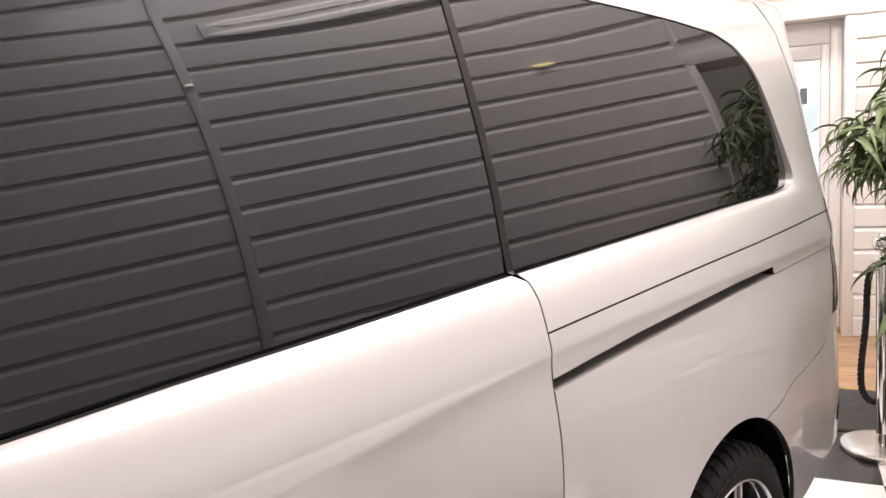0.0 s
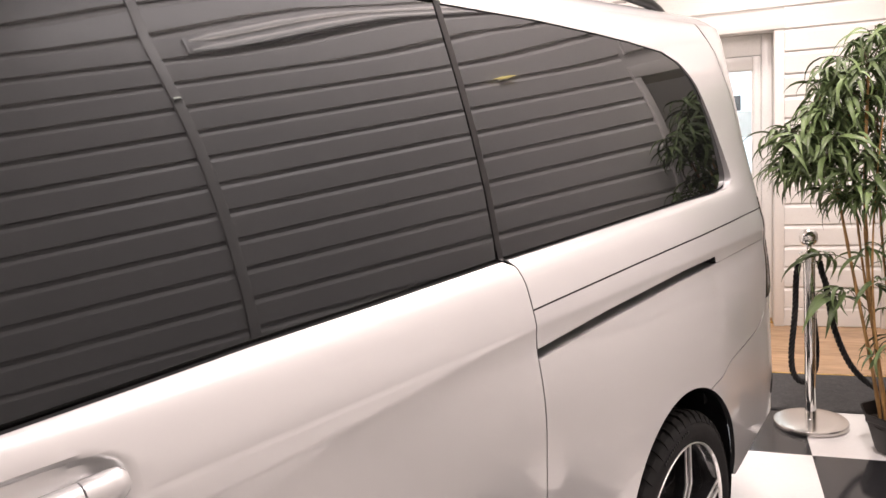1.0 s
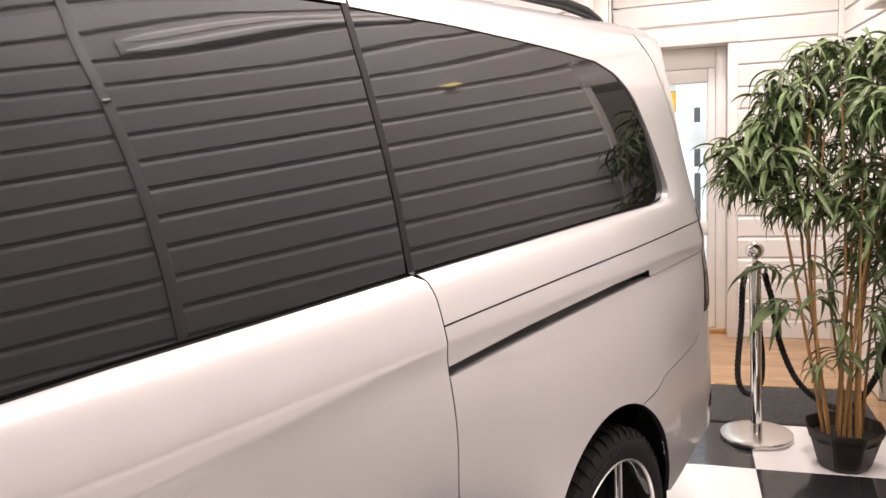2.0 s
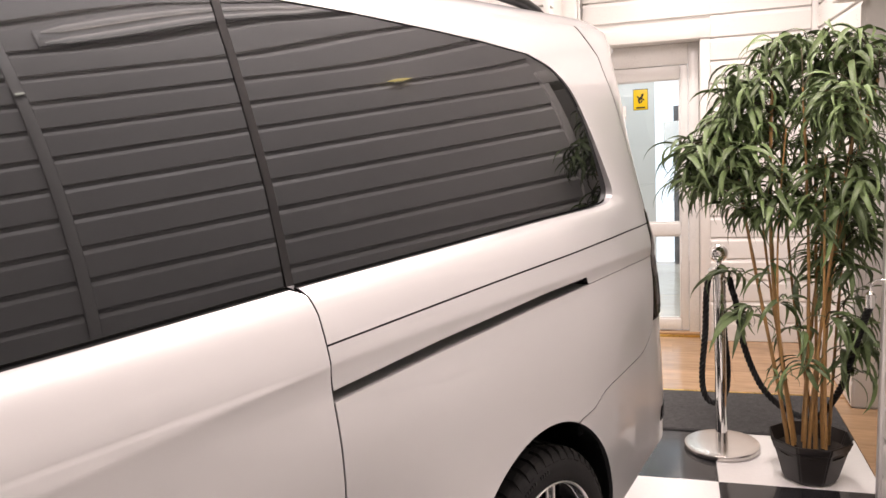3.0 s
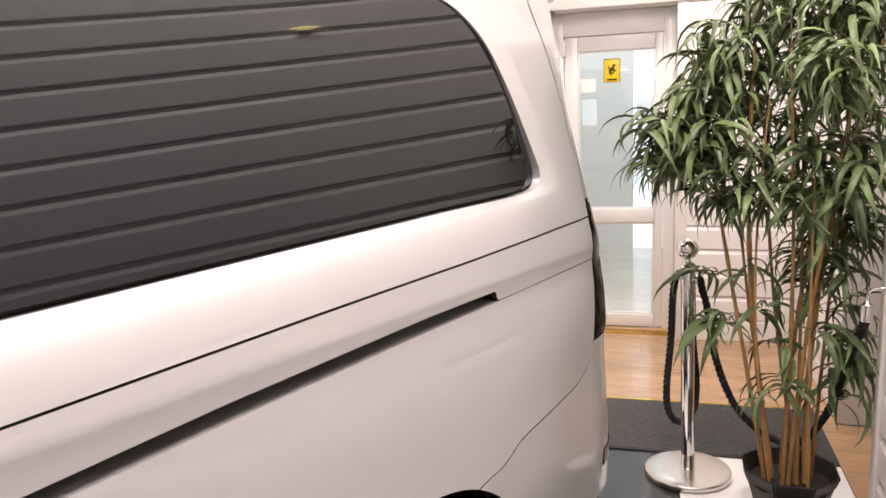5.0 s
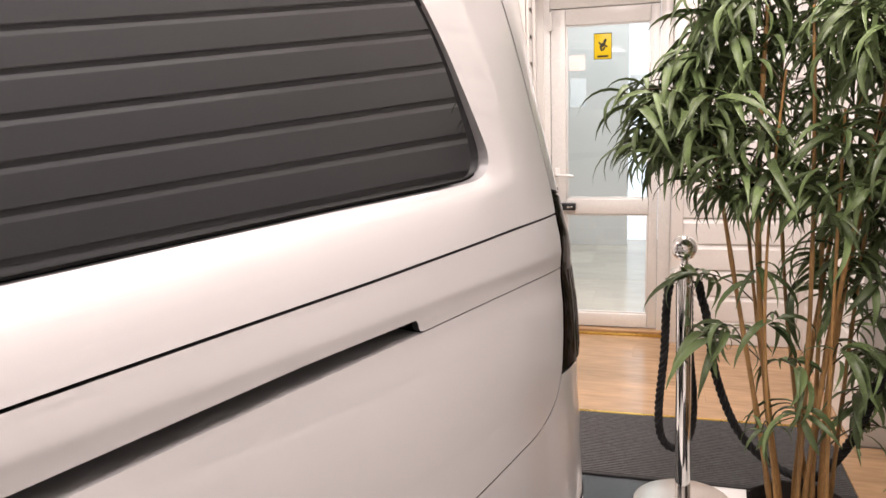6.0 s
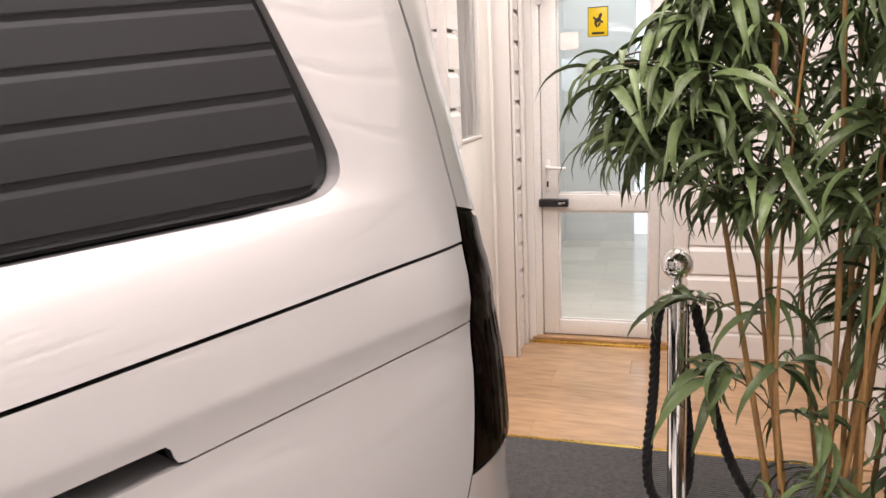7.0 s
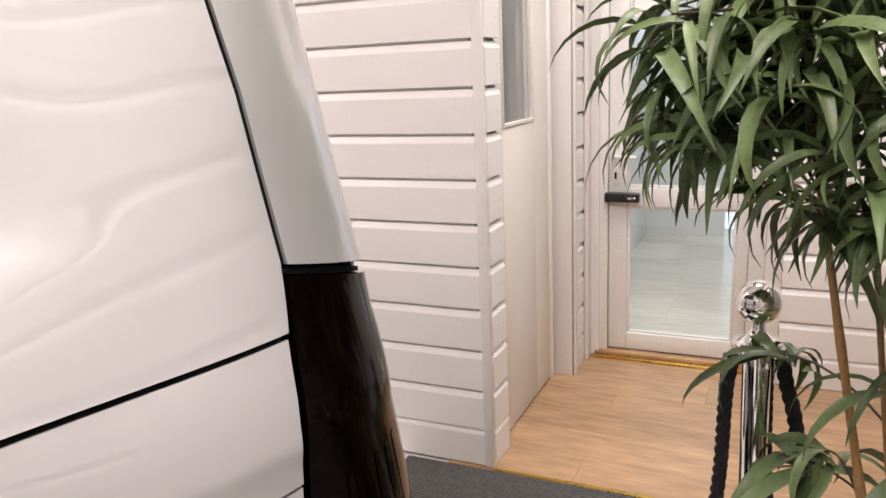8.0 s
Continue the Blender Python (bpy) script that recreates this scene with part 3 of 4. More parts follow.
glass_back = rounded(glass_back)
glass_top = [(0.115, 1.717), (0.30, 1.731), (0.556, 1.747), (0.876, 1.7580), pillar_at(1.70, -0.0085), pillar_at(1.55, -0.0085), pillar_at(1.40, -0.0085)]
rear_glass = glass_low + glass_back + glass_top
seam_high = [(0.831, 1.1465), (0.36, 1.159), (0.236, 1.162), (-0.043, 1.168), (-0.40, 1.180), (-0.581, 1.185)]
low_curve = rounded([(-0.534, 0.875), (-0.523, 0.850), (-0.503, 0.826), (-0.470, 0.806), (-0.425, 0.7945), (-0.374, 0.790), (-0.292, 0.782), (-0.185, 0.772), (-0.140, 0.762), (-0.105, 0.747), (-0.075, 0.739), (-0.035, 0.7355)], 2)


def shift(pts, ds, dz):
    return [(s + ds, z + dz) for s, z in pts]


def near_rear_glass(s, z):
    return any(abs(s - a) < 0.02 and abs(z - b) < 0.05 for a, b in glass_back) or (z > 1.24 and z < 1.275 and s < 0.85 and s > -0.41) or (z > 1.69 and z < 1.765 and s > -0.2)


for side in (1, -1):
    # front part of the flank
    f_arch = arch_pts(FX, AZ, AR, 12, 168, 25)
    part("front_fender", patch([(2.86, 0.30), (2.86, 1.14), (3.55, 1.06), (3.70, 0.62), (3.70, 0.45)] + f_arch + [(2.93, 0.30)], side=side), PAINT, van)
    part("front_door", patch([(1.866, 0.30), (2.855, 0.30), (2.855, 1.212), (1.866, 1.226)], side=side), PAINT, van)
    part("front_window", patch([(1.872, 1.229), (2.80, 1.216), (2.62, 1.45), (2.42, 1.70), (2.36, 1.762), (1.872, 1.768)], off=flush, edge=0.002, drop=0.001, side=side), TINT, van, "black tinted side window")
    # sliding door
    sliding = part("sliding_door", patch([(0.834, 0.30), (1.862, 0.30), (1.862, 1.220), (1.643, 1.2265), (1.467, 1.2325), (1.223, 1.2375), (0.862, 1.2465), (0.842, 1.235), (0.8355, 1.20), (0.834, 1.10)], fine=[1.05 + 0.004 * k for k in range(18)] + [1.122 + 0.006 * k for k in range(15)] + [1.215, 1.219, 1.223, 1.227, 1.231, 1.235, 1.239], fine_s=[1.665 + 0.008 * k for k in range(24)], side=side), PAINT, van)
    part("sliding_window", patch([(0.864, 1.2505), (1.223, 1.2405), (1.467, 1.2355), (1.643, 1.2295), (1.862, 1.2230), (1.862, 1.764), (0.898, 1.7605), pillar_at(1.70, 0.0095), pillar_at(1.55, 0.0095), pillar_at(1.40, 0.0095)], off=flush, edge=0.003, drop=0.0015, step=(0.05, 0.02), side=side), TINT, sliding, "black tinted sliding-door window")
    low_edge = [(0.866, 1.2500), (1.223, 1.2395), (1.467, 1.2345), (1.643, 1.2285), (1.858, 1.2220)]
    part("window_seal", patch(low_edge + shift(low_edge[::-1], 0, 0.0032), off=lambda a, b: flush(a, b) + 0.0015, edge=0.001, drop=0.001, side=side), SEAL, sliding, "black rubber window seal")
    low_edge = shift(glass_low + glass_back[:6], 0, -0.0005)
    part("window_seal", patch(low_edge + shift(low_edge[::-1], 0, 0.0032), off=lambda a, b: flush(a, b) + 0.0015, edge=0.001, drop=0.001, side=side), SEAL, van, "black rubber window seal")
    part("pillar_strip", patch([pillar_at(1.252, -0.008), (0.853, 1.246), pillar_at(1.252, 0.009), pillar_at(1.40, 0.009), pillar_at(1.55, 0.009), pillar_at(1.70, 0.009), pillar_at(1.768, 0.009), pillar_at(1.768, -0.008), pillar_at(1.70, -0.008), pillar_at(1.55, -0.008), pillar_at(1.40, -0.008)], off=-0.002, edge=0.003, drop=0.002, side=side), RUBBER_TRIM, van, "black pillar strip between the windows")
    part("sliding_head", patch([(0.882, 1.7665), (2.36, 1.7700), (2.36, 1.80), (0.882, 1.80)], side=side, fine=(1.78, 1.79)), PAINT, van)
    # rear quarter
    upper = [(0.8310, 1.1482), (0.832, 1.20), (0.838, 1.235), (0.843, 1.2465)] + shift(glass_low[1:], 0, -0.003) + [(s - 0.003, z - 0.001) for s, z in glass_back] + shift(glass_top[:4], 0, 0.003)
    upper += [(0.879, 1.80), (0.2, 1.80), (-0.402, 1.80), (-0.424, 1.772), (-0.494, 1.71), (-0.556, 1.52), (-0.577, 1.44), (-0.588, 1.345), (-0.591, 1.233), (-0.5885, 1.217), (-0.583, 1.1868)] + shift(seam_high[::-1][1:-1], 0, 0.0022)
    part("quarter_panel", patch(upper, edge=0.007, side=side, step=(0.024, 0.012), lip=(near_rear_glass, 0.006), flange=lambda a, b: a < -0.30 and near_rear_glass(a, b), flange_depth=0.022, fine=(1.205, 1.22, 1.228, 1.235, 1.241, 1.245, 1.250, 1.256, 1.262, 1.78, 1.79)), PAINT, van)
    part("rear_window", patch(rear_glass, off=flush, edge=0.003, drop=0.0015, step=(0.05, 0.02), side=side), TINT, van, "black tinted rear side window with a round top corner")
    slot_top = [(-0.120, 1.0940), (0.10, 1.0930), (0.54, 1.0800), (0.830, 1.0655)]
    band = shift(seam_high, 0, -0.0022) + [(-0.572, 1.0840), (-0.138, 1.0731), (-0.131, 1.0745), (-0.1275, 1.0800), (-0.125, 1.0890)] + slot_top
    part("rail_cover", patch(band, side=side, fine=(1.075, 1.082, 1.09, 1.096, 1.101, 1.105, 1.108, 1.111, 1.114, 1.118, 1.124), step=(0.04, 0.02)), PAINT, van)
    lower = [(0.830, 1.0440), (0.546, 1.0545), (0.142, 1.0660), (-0.134, 1.0710), (-0.571, 1.0818), (-0.557, 0.991), (-0.537, 0.886)] + [(s + GAP, z + GAP) for s, z in low_curve]
    lower += [(-0.008, 0.7340)] + [(p[0], p[1]) for p in arch_pts(WX + 0.015, AZ, AR, 117.0, 12, 30)] + [(0.575, 0.30), (0.830, 0.30)]
    part("side_panel", patch(lower, side=side, step=(0.03, 0.022), fine=(1.02, 1.04, 1.06), drop=0.003, flange=lambda a, b: a > -0.14 and b > 1.035), PAINT, van)
    part("door_rail", patch([(0.830, 1.042), (-0.13, 1.067), (-0.10, 1.097), (0.10, 1.0955), (0.830, 1.069)], off=-0.060, edge=0, drop=0, depth=0.005, side=side), RUBBER_TRIM, van, "dark recessed sliding-door rail")
    # bumper, tailgate, lamp
    bump_top = [(s - GAP, z - GAP) for s, z in low_curve]
    end = S0 - ARC - 0.35
    bumper = [(-0.537, 0.878), (-0.80, 0.878), (end, 0.80), (end, 0.45), (-0.66, 0.46), (-0.55, 0.455), (-0.44, 0.425), (-0.36, 0.405), (-0.28, 0.385), (-0.222, 0.374)] + [p for p in arch_pts(WX + 0.015, AZ, AR, 181, 118, 17)] + [(-0.010, 0.7305)] + bump_top[::-1]
    part("bumper", patch(bumper, side=side, step=(0.05, 0.04)), PAINT, van)
    part("reflector", patch([(-0.575, 0.53), (-0.70, 0.53), (-0.70, 0.575), (-0.585, 0.575)], off=0.003, edge=0.004, side=side), LAMP_RED, van, "dark red bumper reflector")
    gate = [(-0.597, 1.230), (-0.594, 1.345), (-0.583, 1.44), (-0.562, 1.52), (-0.500, 1.71), (-0.432, 1.775), (-0.411, 1.80), (end - 0.02, 1.80), (end - 0.02, 0.882), (-0.83, 0.882), (-0.81, 1.10), (-0.79, 1.190)]
    part("tailgate", patch(gate, side=side, drop=0.003), PAINT, van)
    part("rear_screen", patch([(-0.86, 1.27), (-0.88, 1.70), (end - 0.01, 1.70), (end - 0.01, 1.27)], off=0.003, edge=0.004, side=side), TINT, van, "black tinted rear window")
    lamp_poly = [(-0.594, 1.2225), (-0.587, 1.186), (-0.583, 1.14), (-0.577, 1.083), (-0.562, 0.991), (-0.542, 0.886), (-0.80, 0.884), (-0.79, 1.0), (-0.77, 1.12), (-0.765, 1.16), (-0.766, 1.184)]
    lamp = part("tail_lamp", patch(lamp_poly, off=lambda a, b: 0.001 + 0.005 * min(max((1.165 - b) / 0.06, 0), 1) * min(max((-0.60 - a) / 0.08, 0), 1), edge=0.005, drop=0.003, step=(0.05, 0.02), side=side), LAMP_RED, van, "smoked dark red tail lamp")
    part("lamp_cap", patch([(-0.593, 1.2240), (-0.766, 1.1855), (-0.767, 1.1890), (-0.598, 1.2275)], off=-0.004, edge=0.001, side=side), SEAL, lamp)
    for q in range(5):
        s0 = -0.600 - 0.022 * q
        part("light_rib", patch([(s0, 0.90), (s0 - 0.006, 0.90), (s0 - 0.012 + 0.004 * (q - 2), 1.07), (s0 - 0.006 + 0.004 * (q - 2), 1.07)], off=lambda a, b: 0.0016 + 0.005 * min(max((-0.60 - a) / 0.08, 0), 1), edge=0.002, drop=0.001, side=side), LAMP_RED, lamp)
    # roof rail
    bm = bmesh.new()
    railpts = [(-0.40, 0.690, 1.838), (-0.34, 0.694, 1.850), (-0.25, 0.698, 1.868), (-0.1, 0.700, 1.880), (0.3, 0.700, 1.886), (1.6, 0.700, 1.888), (2.0, 0.698, 1.884), (2.25, 0.694, 1.866), (2.33, 0.690, 1.840)]
    add_tube(bm, [(x, side * y, z) for x, y, z in railpts], 0.018, 10, taper=[0.008, 0.015, 0.018, 0.019, 0.019, 0.019, 0.018, 0.015, 0.008])
    part("roof_rail", bm, RUBBER_TRIM, van, "black roof rail", soft=50)
    # sliding-door handle in its cup: grip and end cap
    for name, s0, s1, radii in (("handle", 1.739, 1.905, [0.0172, 0.0180, 0.0182, 0.0182, 0.0180, 0.0165, 0.012]), ("handle_cap", 1.684, 1.737, [0.0115, 0.0160, 0.0170, 0.0174, 0.0176, 0.0177, 0.0172])):
        bm = bmesh.new()
        row = []
        for k in range(7):
            x = s0 + (s1 - s0) * k / 6
            row.append((x, side * (0.944 + 0.012 * math.sin(math.pi * (0.12 + 0.76 * (x - 1.684) / 0.221))), 1.138 - 0.004 * (x - 1.684) / 0.221))
        add_tube(bm, row, 0.017, 16, taper=radii)
        for v in bm.verts:
            v.co.z = 1.137 + (v.co.z - 1.137) * 1.25
        part(name, bm, PAINT, sliding, "silver grip handle", soft=60)

# inner shell: roof, nose and the body under the panels, coloured black as gap shade
bm = bmesh.new()


def nose(z):
    return float(np.interp(z, [0.26, 0.4, 0.7, 0.9, 0.98, 1.04, 1.85, 1.912], [3.98, 4.06, 4.06, 4.0, 3.9, 3.62, 2.45, 2.25]))


zs = sorted(set([round(z, 3) for z in np.arange(0.28, 1.78, 0.05)] + [1.785, 1.80, 1.82, 1.84, 1.86, 1.875, 1.89, 1.90, 1.908, 1.912]))
ss = [2.2, 2.0, 1.866] + list(np.arange(1.80, S0, -0.06)) + [S0 - ARC * k / 18 for k in range(19)] + [S0 - ARC - 0.2, S0 - ARC - 0.5]
rings = []
for z in zs:
    row = []
    b = min(0.5, sec(z))
    nx = nose(z)
    for k in range(11):
        a = math.pi / 2 * k / 10
        row.append(((nx - 0.45) + 0.45 * math.cos(a) ** 0.65, sec(z) - b + b * math.sin(a) ** 0.65, z, 0))
    for s in ss:
        under = z < 1.795
        p = skin(s, z, (-0.075 if z < 1.2 else -0.03) if under else 0.0)
        p.x = min(p.x, nx - 0.45 - 0.01 * (2.3 - s))
        if s < S0 - ARC + 1e-6:
            p.y = max(p.y, 0.0)
        row.append((p.x, p.y, z, 1 if under and s < 1.87 else 0))
    rings.append(row)
left, right = [], []
for row in rings:
    left.append([bm.verts.new((x, y, z)) for x, y, z, u in row])
    right.append([bm.verts.new((x, -y, z)) for x, y, z, u in row])
for j in range(len(zs) - 1):
    for k in range(len(rings[0]) - 1):
        cx = sum(rings[jj][kk][0] for jj in (j, j + 1) for kk in (k, k + 1)) / 4
        cz = (zs[j] + zs[j + 1]) / 2
        hole = any(math.hypot(cx - wx, cz - AZ) < AR + 0.03 for wx in (WX, FX)) and k > 8
        if hole or (cx < -0.20 and cz < 0.48):
            continue
        for g, flip in ((left, 1), (right, -1)):
            q = [g[j][k], g[j][k + 1], g[j + 1][k + 1], g[j + 1][k]]
            try:
                f = bm.faces.new(q if flip > 0 else q[::-1])
            except ValueError:
                continue
            f.material_index = 1 if rings[j][k][3] or rings[j][k + 1][3] else 0
for j in range(len(zs) - 1):
    for k in (0, len(rings[0]) - 1):
        q = [left[j][k], right[j][k], right[j + 1][k], left[j + 1][k]]
        bm.faces.new(q)
for k in range(len(rings[0]) - 1):
    bm.faces.new([left[-1][k], left[-1][k + 1], right[-1][k + 1], right[-1][k]])
    if rings[0][k][0] > -0.2:
        bm.faces.new([left[0][k], right[0][k], right[0][k + 1], left[0][k + 1]]).material_index = 1
bmesh.ops.remove_doubles(bm, verts=bm.verts, dist=1e-5)
part("body_shell", bm, [PAINT, SEAM_SHADE], van, soft=40)

# windscreen on the sloping nose
grid = []
for z in np.linspace(1.10, 1.80, 9):
    row = []
    b = 0.5
    for yy in np.linspace(-0.74, 0.74, 25) * (1 - 0.10 * (z - 1.10)):
        t = min(max((abs(yy) - (sec(z) - b)) / b, 0), 0.999) ** (1 / 0.65)
        row.append((nose(z) - 0.45 + 0.45 * math.sqrt(1 - t * t) ** 0.65 + 0.012, yy, z + 0.004))
    grid.append(row)
bm = bmesh.new()
rows = [[bm.verts.new(p) for p in row] for row in grid]
for r0, r1 in zip(rows, rows[1:]):
    for k in range(24):
        bm.faces.new([r0[k], r0[k + 1], r1[k + 1], r1[k]])
bmesh.ops.solidify(bm, geom=bm.faces, thickness=0.005)
bmesh.ops.recalc_face_normals(bm, faces=bm.faces)
part("windscreen", bm, TINT, van, "dark windscreen", soft=50)

# spoiler over the tailgate
bm = bmesh.new()
for yy in np.linspace(-0.70, 0.70, 15):
    sag = 0.055 * (yy / 0.70) ** 2
    e = 0.06 * (yy / 0.70) ** 4
    for x, z in ((-0.66, 1.872), (-0.76, 1.868), (-0.87 + e, 1.845), (-0.915 + e, 1.815), (-0.895 + e, 1.80), (-0.79, 1.79), (-0.68, 1.80)):
        bm.verts.new((x, yy, z - sag))
bm.verts.ensure_lookup_table()
for i in range(14):
    for k in range(7):
        bm.faces.new([bm.verts[i * 7 + k], bm.verts[i * 7 + (k + 1) % 7], bm.verts[(i + 1) * 7 + (k + 1) % 7], bm.verts[(i + 1) * 7 + k]])
bm.faces.new([bm.verts[k] for k in range(7)])
bm.faces.new([bm.verts[14 * 7 + k] for k in range(7)])
part("spoiler", bm, PAINT, van, soft=35)


def wheel(x, side):
    y = side * 0.970
    hub = Vector((x, y, WZ))
    bm = bmesh.new()
    prof = [(0.262, 0.0), (0.270, 0.006), (0.300, 0.010), (0.323, 0.003), (0.336, -0.012), (0.341, -0.03)]
    prof += [(0.341, -0.05), (0.336, -0.052), (0.336, -0.060), (0.342, -0.062), (0.342, -0.11), (0.336, -0.112), (0.336, -0.122), (0.345, -0.124), (0.345, -0.18), (0.338, -0.215), (0.315, -0.235), (0.262, -0.235), (0.255, -0.1), (0.262, 0.0)]
    add_lathe(bm, [(r, side * h) for r, h in prof], hub, 72, "y", cap=False)
    tyre = part("tyre", bm, TYRE, van, "black low-profile tyre", soft=40)
    bm = bmesh.new()
    for k in range(52):
        a = 2 * math.pi * k / 52
        for rows, lean in ((((0.321, 0.006), (0.338, -0.004), (0.3475, -0.020), (0.3480, -0.047)), 0.030), (((0.3475, -0.062), (0.3480, -0.110)), 0.040)):
            n = len(rows)
            outer, inner = [], []
            for i, (rr, hh) in enumerate(rows):
                for da in (0.0, 0.078):
                    b = a + da + lean * i / (n - 1)
                    for lst, r2, h2 in ((outer, rr, hh), (inner, rr - 0.009, hh - 0.004)):
                        lst.append(bm.verts.new(hub + Vector((r2 * math.cos(b), side * h2, r2 * math.sin(b)))))
            for i in range(n - 1):
                k0 = 2 * i
                bm.faces.new((outer[k0], outer[k0 + 1], outer[k0 + 3], outer[k0 + 2]))
                for e in (0, 1):
                    bm.faces.new((outer[k0 + e], outer[k0 + 2 + e], inner[k0 + 2 + e], inner[k0 + e]))
            bm.faces.new((outer[0], outer[1], inner[1], inner[0]))
    part("tread", bm, TYRE, tyre, soft=25)
    bm = bmesh.new()          # unreadable raised lettering: short bars along the sidewall
    for start, count in ((62, 9), (84, 4), (196, 9), (300, 6)):
        for k in range(count):
            a = radians(start + 2.1 * k)
            ring = []
            for rr, da in ((0.301, 0), (0.301, 0.024), (0.310, 0.024), (0.310, 0)):
                for hh in (0.0075, 0.0115):
                    ring.append(bm.verts.new(hub + Vector((rr * math.cos(a + da), side * hh, rr * math.sin(a + da)))))
            bm.faces.new([ring[i] for i in (1, 3, 5, 7)])
            for i in (0, 2, 4, 6):
                bm.faces.new((ring[i], ring[(i + 2) % 8], ring[(i + 3) % 8], ring[i + 1]))
    part("sidewall_marking", bm, RUBBER_TRIM, tyre, "raised black sidewall marking", soft=20, kind="stuff")
    bm = bmesh.new()
    add_lathe(bm, [(0.262, side * h) for h in (-0.002,)] + [(0.2635, side * 0.004), (0.2615, side * 0.0065), (0.2595, side * 0.004), (0.2580, side * -0.004)], hub, 72, "y", cap=False)
    rim = part("rim", bm, RIM_CUT, van, "diamond-cut rim lip", soft=50)
    bm = bmesh.new()
    add_lathe(bm, [(0.2580, side * -0.004), (0.252, side * -0.008), (0.240, side * -0.03), (0.225, side * -0.12), (0.20, side * -0.17), (0.0, side * -0.17)], hub, 48, "y", cap=False)
    part("barrel", bm, RIM_BLACK, rim, "black rim barrel", soft=40)
    for k in range(5):
        a = radians(97 + 72 * k)
        for kind, half, h, mt in (("spoke", 0.020, 0.0, RIM_BLACK), ("spoke_edge", 0.0030, 0.0035, RIM_CUT)):
            for e in ((0,) if kind == "spoke" else (-1, 1)):
                bm = bmesh.new()
                r0, r1 = 0.055, 0.256
                row = []
                for r, hh in ((r0, -0.012), (0.15, 0.002), (r1, -0.004)):
                    for t in (-half, half):
                        u = t + e * 0.0165
                        p = Vector((r * math.cos(a) - u * math.sin(a), 0, r * math.sin(a) + u * math.cos(a)))
                        row.append((p, hh + h))
                top = [bm.verts.new(hub + p + Vector((0, side * hh, 0))) for p, hh in row]
                low = [bm.verts.new(hub + p + Vector((0, side * (hh - (0.03 if kind == "spoke" else 0.004)), 0))) for p, hh in row]
                for i in (0, 2):
                    bm.faces.new([top[i], top[i + 1], top[i + 3], top[i + 2]])
                    bm.faces.new([top[i], top[i + 2], low[i + 2], low[i]])
                    bm.faces.new([top[i + 1], top[i + 3], low[i + 3], low[i + 1]])
                part(kind, bm, mt, rim)
    bm = bmesh.new()
    add_lathe(bm, [(0.0, side * 0.002), (0.030, side * 0.002), (0.034, side * -0.002), (0.075, side * -0.010), (0.080, side * -0.04)], hub, 32, "y", cap=False)
    part("hub_cap", bm, RIM_BLACK, rim, "black hub cap", soft=40)
    # wheel housing
    bm = bmesh.new()
    add_lathe(bm, [(AR + 0.004, side * -0.01), (AR + 0.03, side * -0.10), (AR + 0.03, side * -0.40), (0.0, side * -0.40)], (x, y, AZ), 48, "y", cap=False)
    bmesh.ops.delete(bm, geom=[v for v in bm.verts if v.co.z < 0.20], context="VERTS")
    part("wheel_housing", bm, BLACK_PLASTIC, van, "black wheel housing")


for side in (1, -1):
    wheel(WX, side)
    wheel(FX, side)

# ---------------------------------------------------------------- rope stanchion
PX, PY = 0.755, 3.578
post = thing("stanchion", "polished steel rope stanchion with a ball top", "stanchion", pose(PX + 0.014, PY, 0, 0, -0.9, 0))
bm = bmesh.new()
add_lathe(bm, [(0.0, 0.003), (0.160, 0.003), (0.164, 0.006), (0.165, 0.020), (0.163, 0.0245), (0.158, 0.0265), (0.10, 0.0285), (0.045, 0.031), (0.0, 0.032)], n=64, cap=False)
part("base", bm, STEEL, post, "round brushed steel foot", soft=35)
bm = bmesh.new()
add_lathe(bm, [(0.0265, 0.031), (0.0265, 0.034), (0.0255, 0.035), (0.0255, 0.841), (0.0, 0.842)], n=32, cap=False)
part("pole", bm, CHROME, post, soft=35)
bm = bmesh.new()
add_lathe(bm, [(0.026, 0.796), (0.030, 0.798), (0.030, 0.828), (0.044, 0.831), (0.046, 0.836), (0.044, 0.840), (0.022, 0.850), (0.014, 0.861), (0.013, 0.874), (0.020, 0.880), (0.0, 0.882)], n=32, cap=False)
part("collar", bm, CHROME, post, "chrome collar with hook eyes", soft=35)
bm = bmesh.new()
add_lathe(bm, [(0.0415 * math.sin(math.pi * k / 20), 0.914 - 0.0415 * math.cos(math.pi * k / 20)) for k in range(21)], n=40, cap=False)
part("ball", bm, CHROME, post, "mirror-bright ball", soft=60)
for a in (20, 110, 200, 290):
    bm = bmesh.new()
    c, s = math.cos(radians(a)), math.sin(radians(a))
    add_tube(bm, [(0.03 * c, 0.03 * s, 0.800), (0.048 * c, 0.048 * s, 0.796), (0.058 * c, 0.058 * s, 0.806), (0.060 * c, 0.060 * s, 0.818)], 0.0035, 8)
    part("hook", bm, CHROME, post, soft=60)


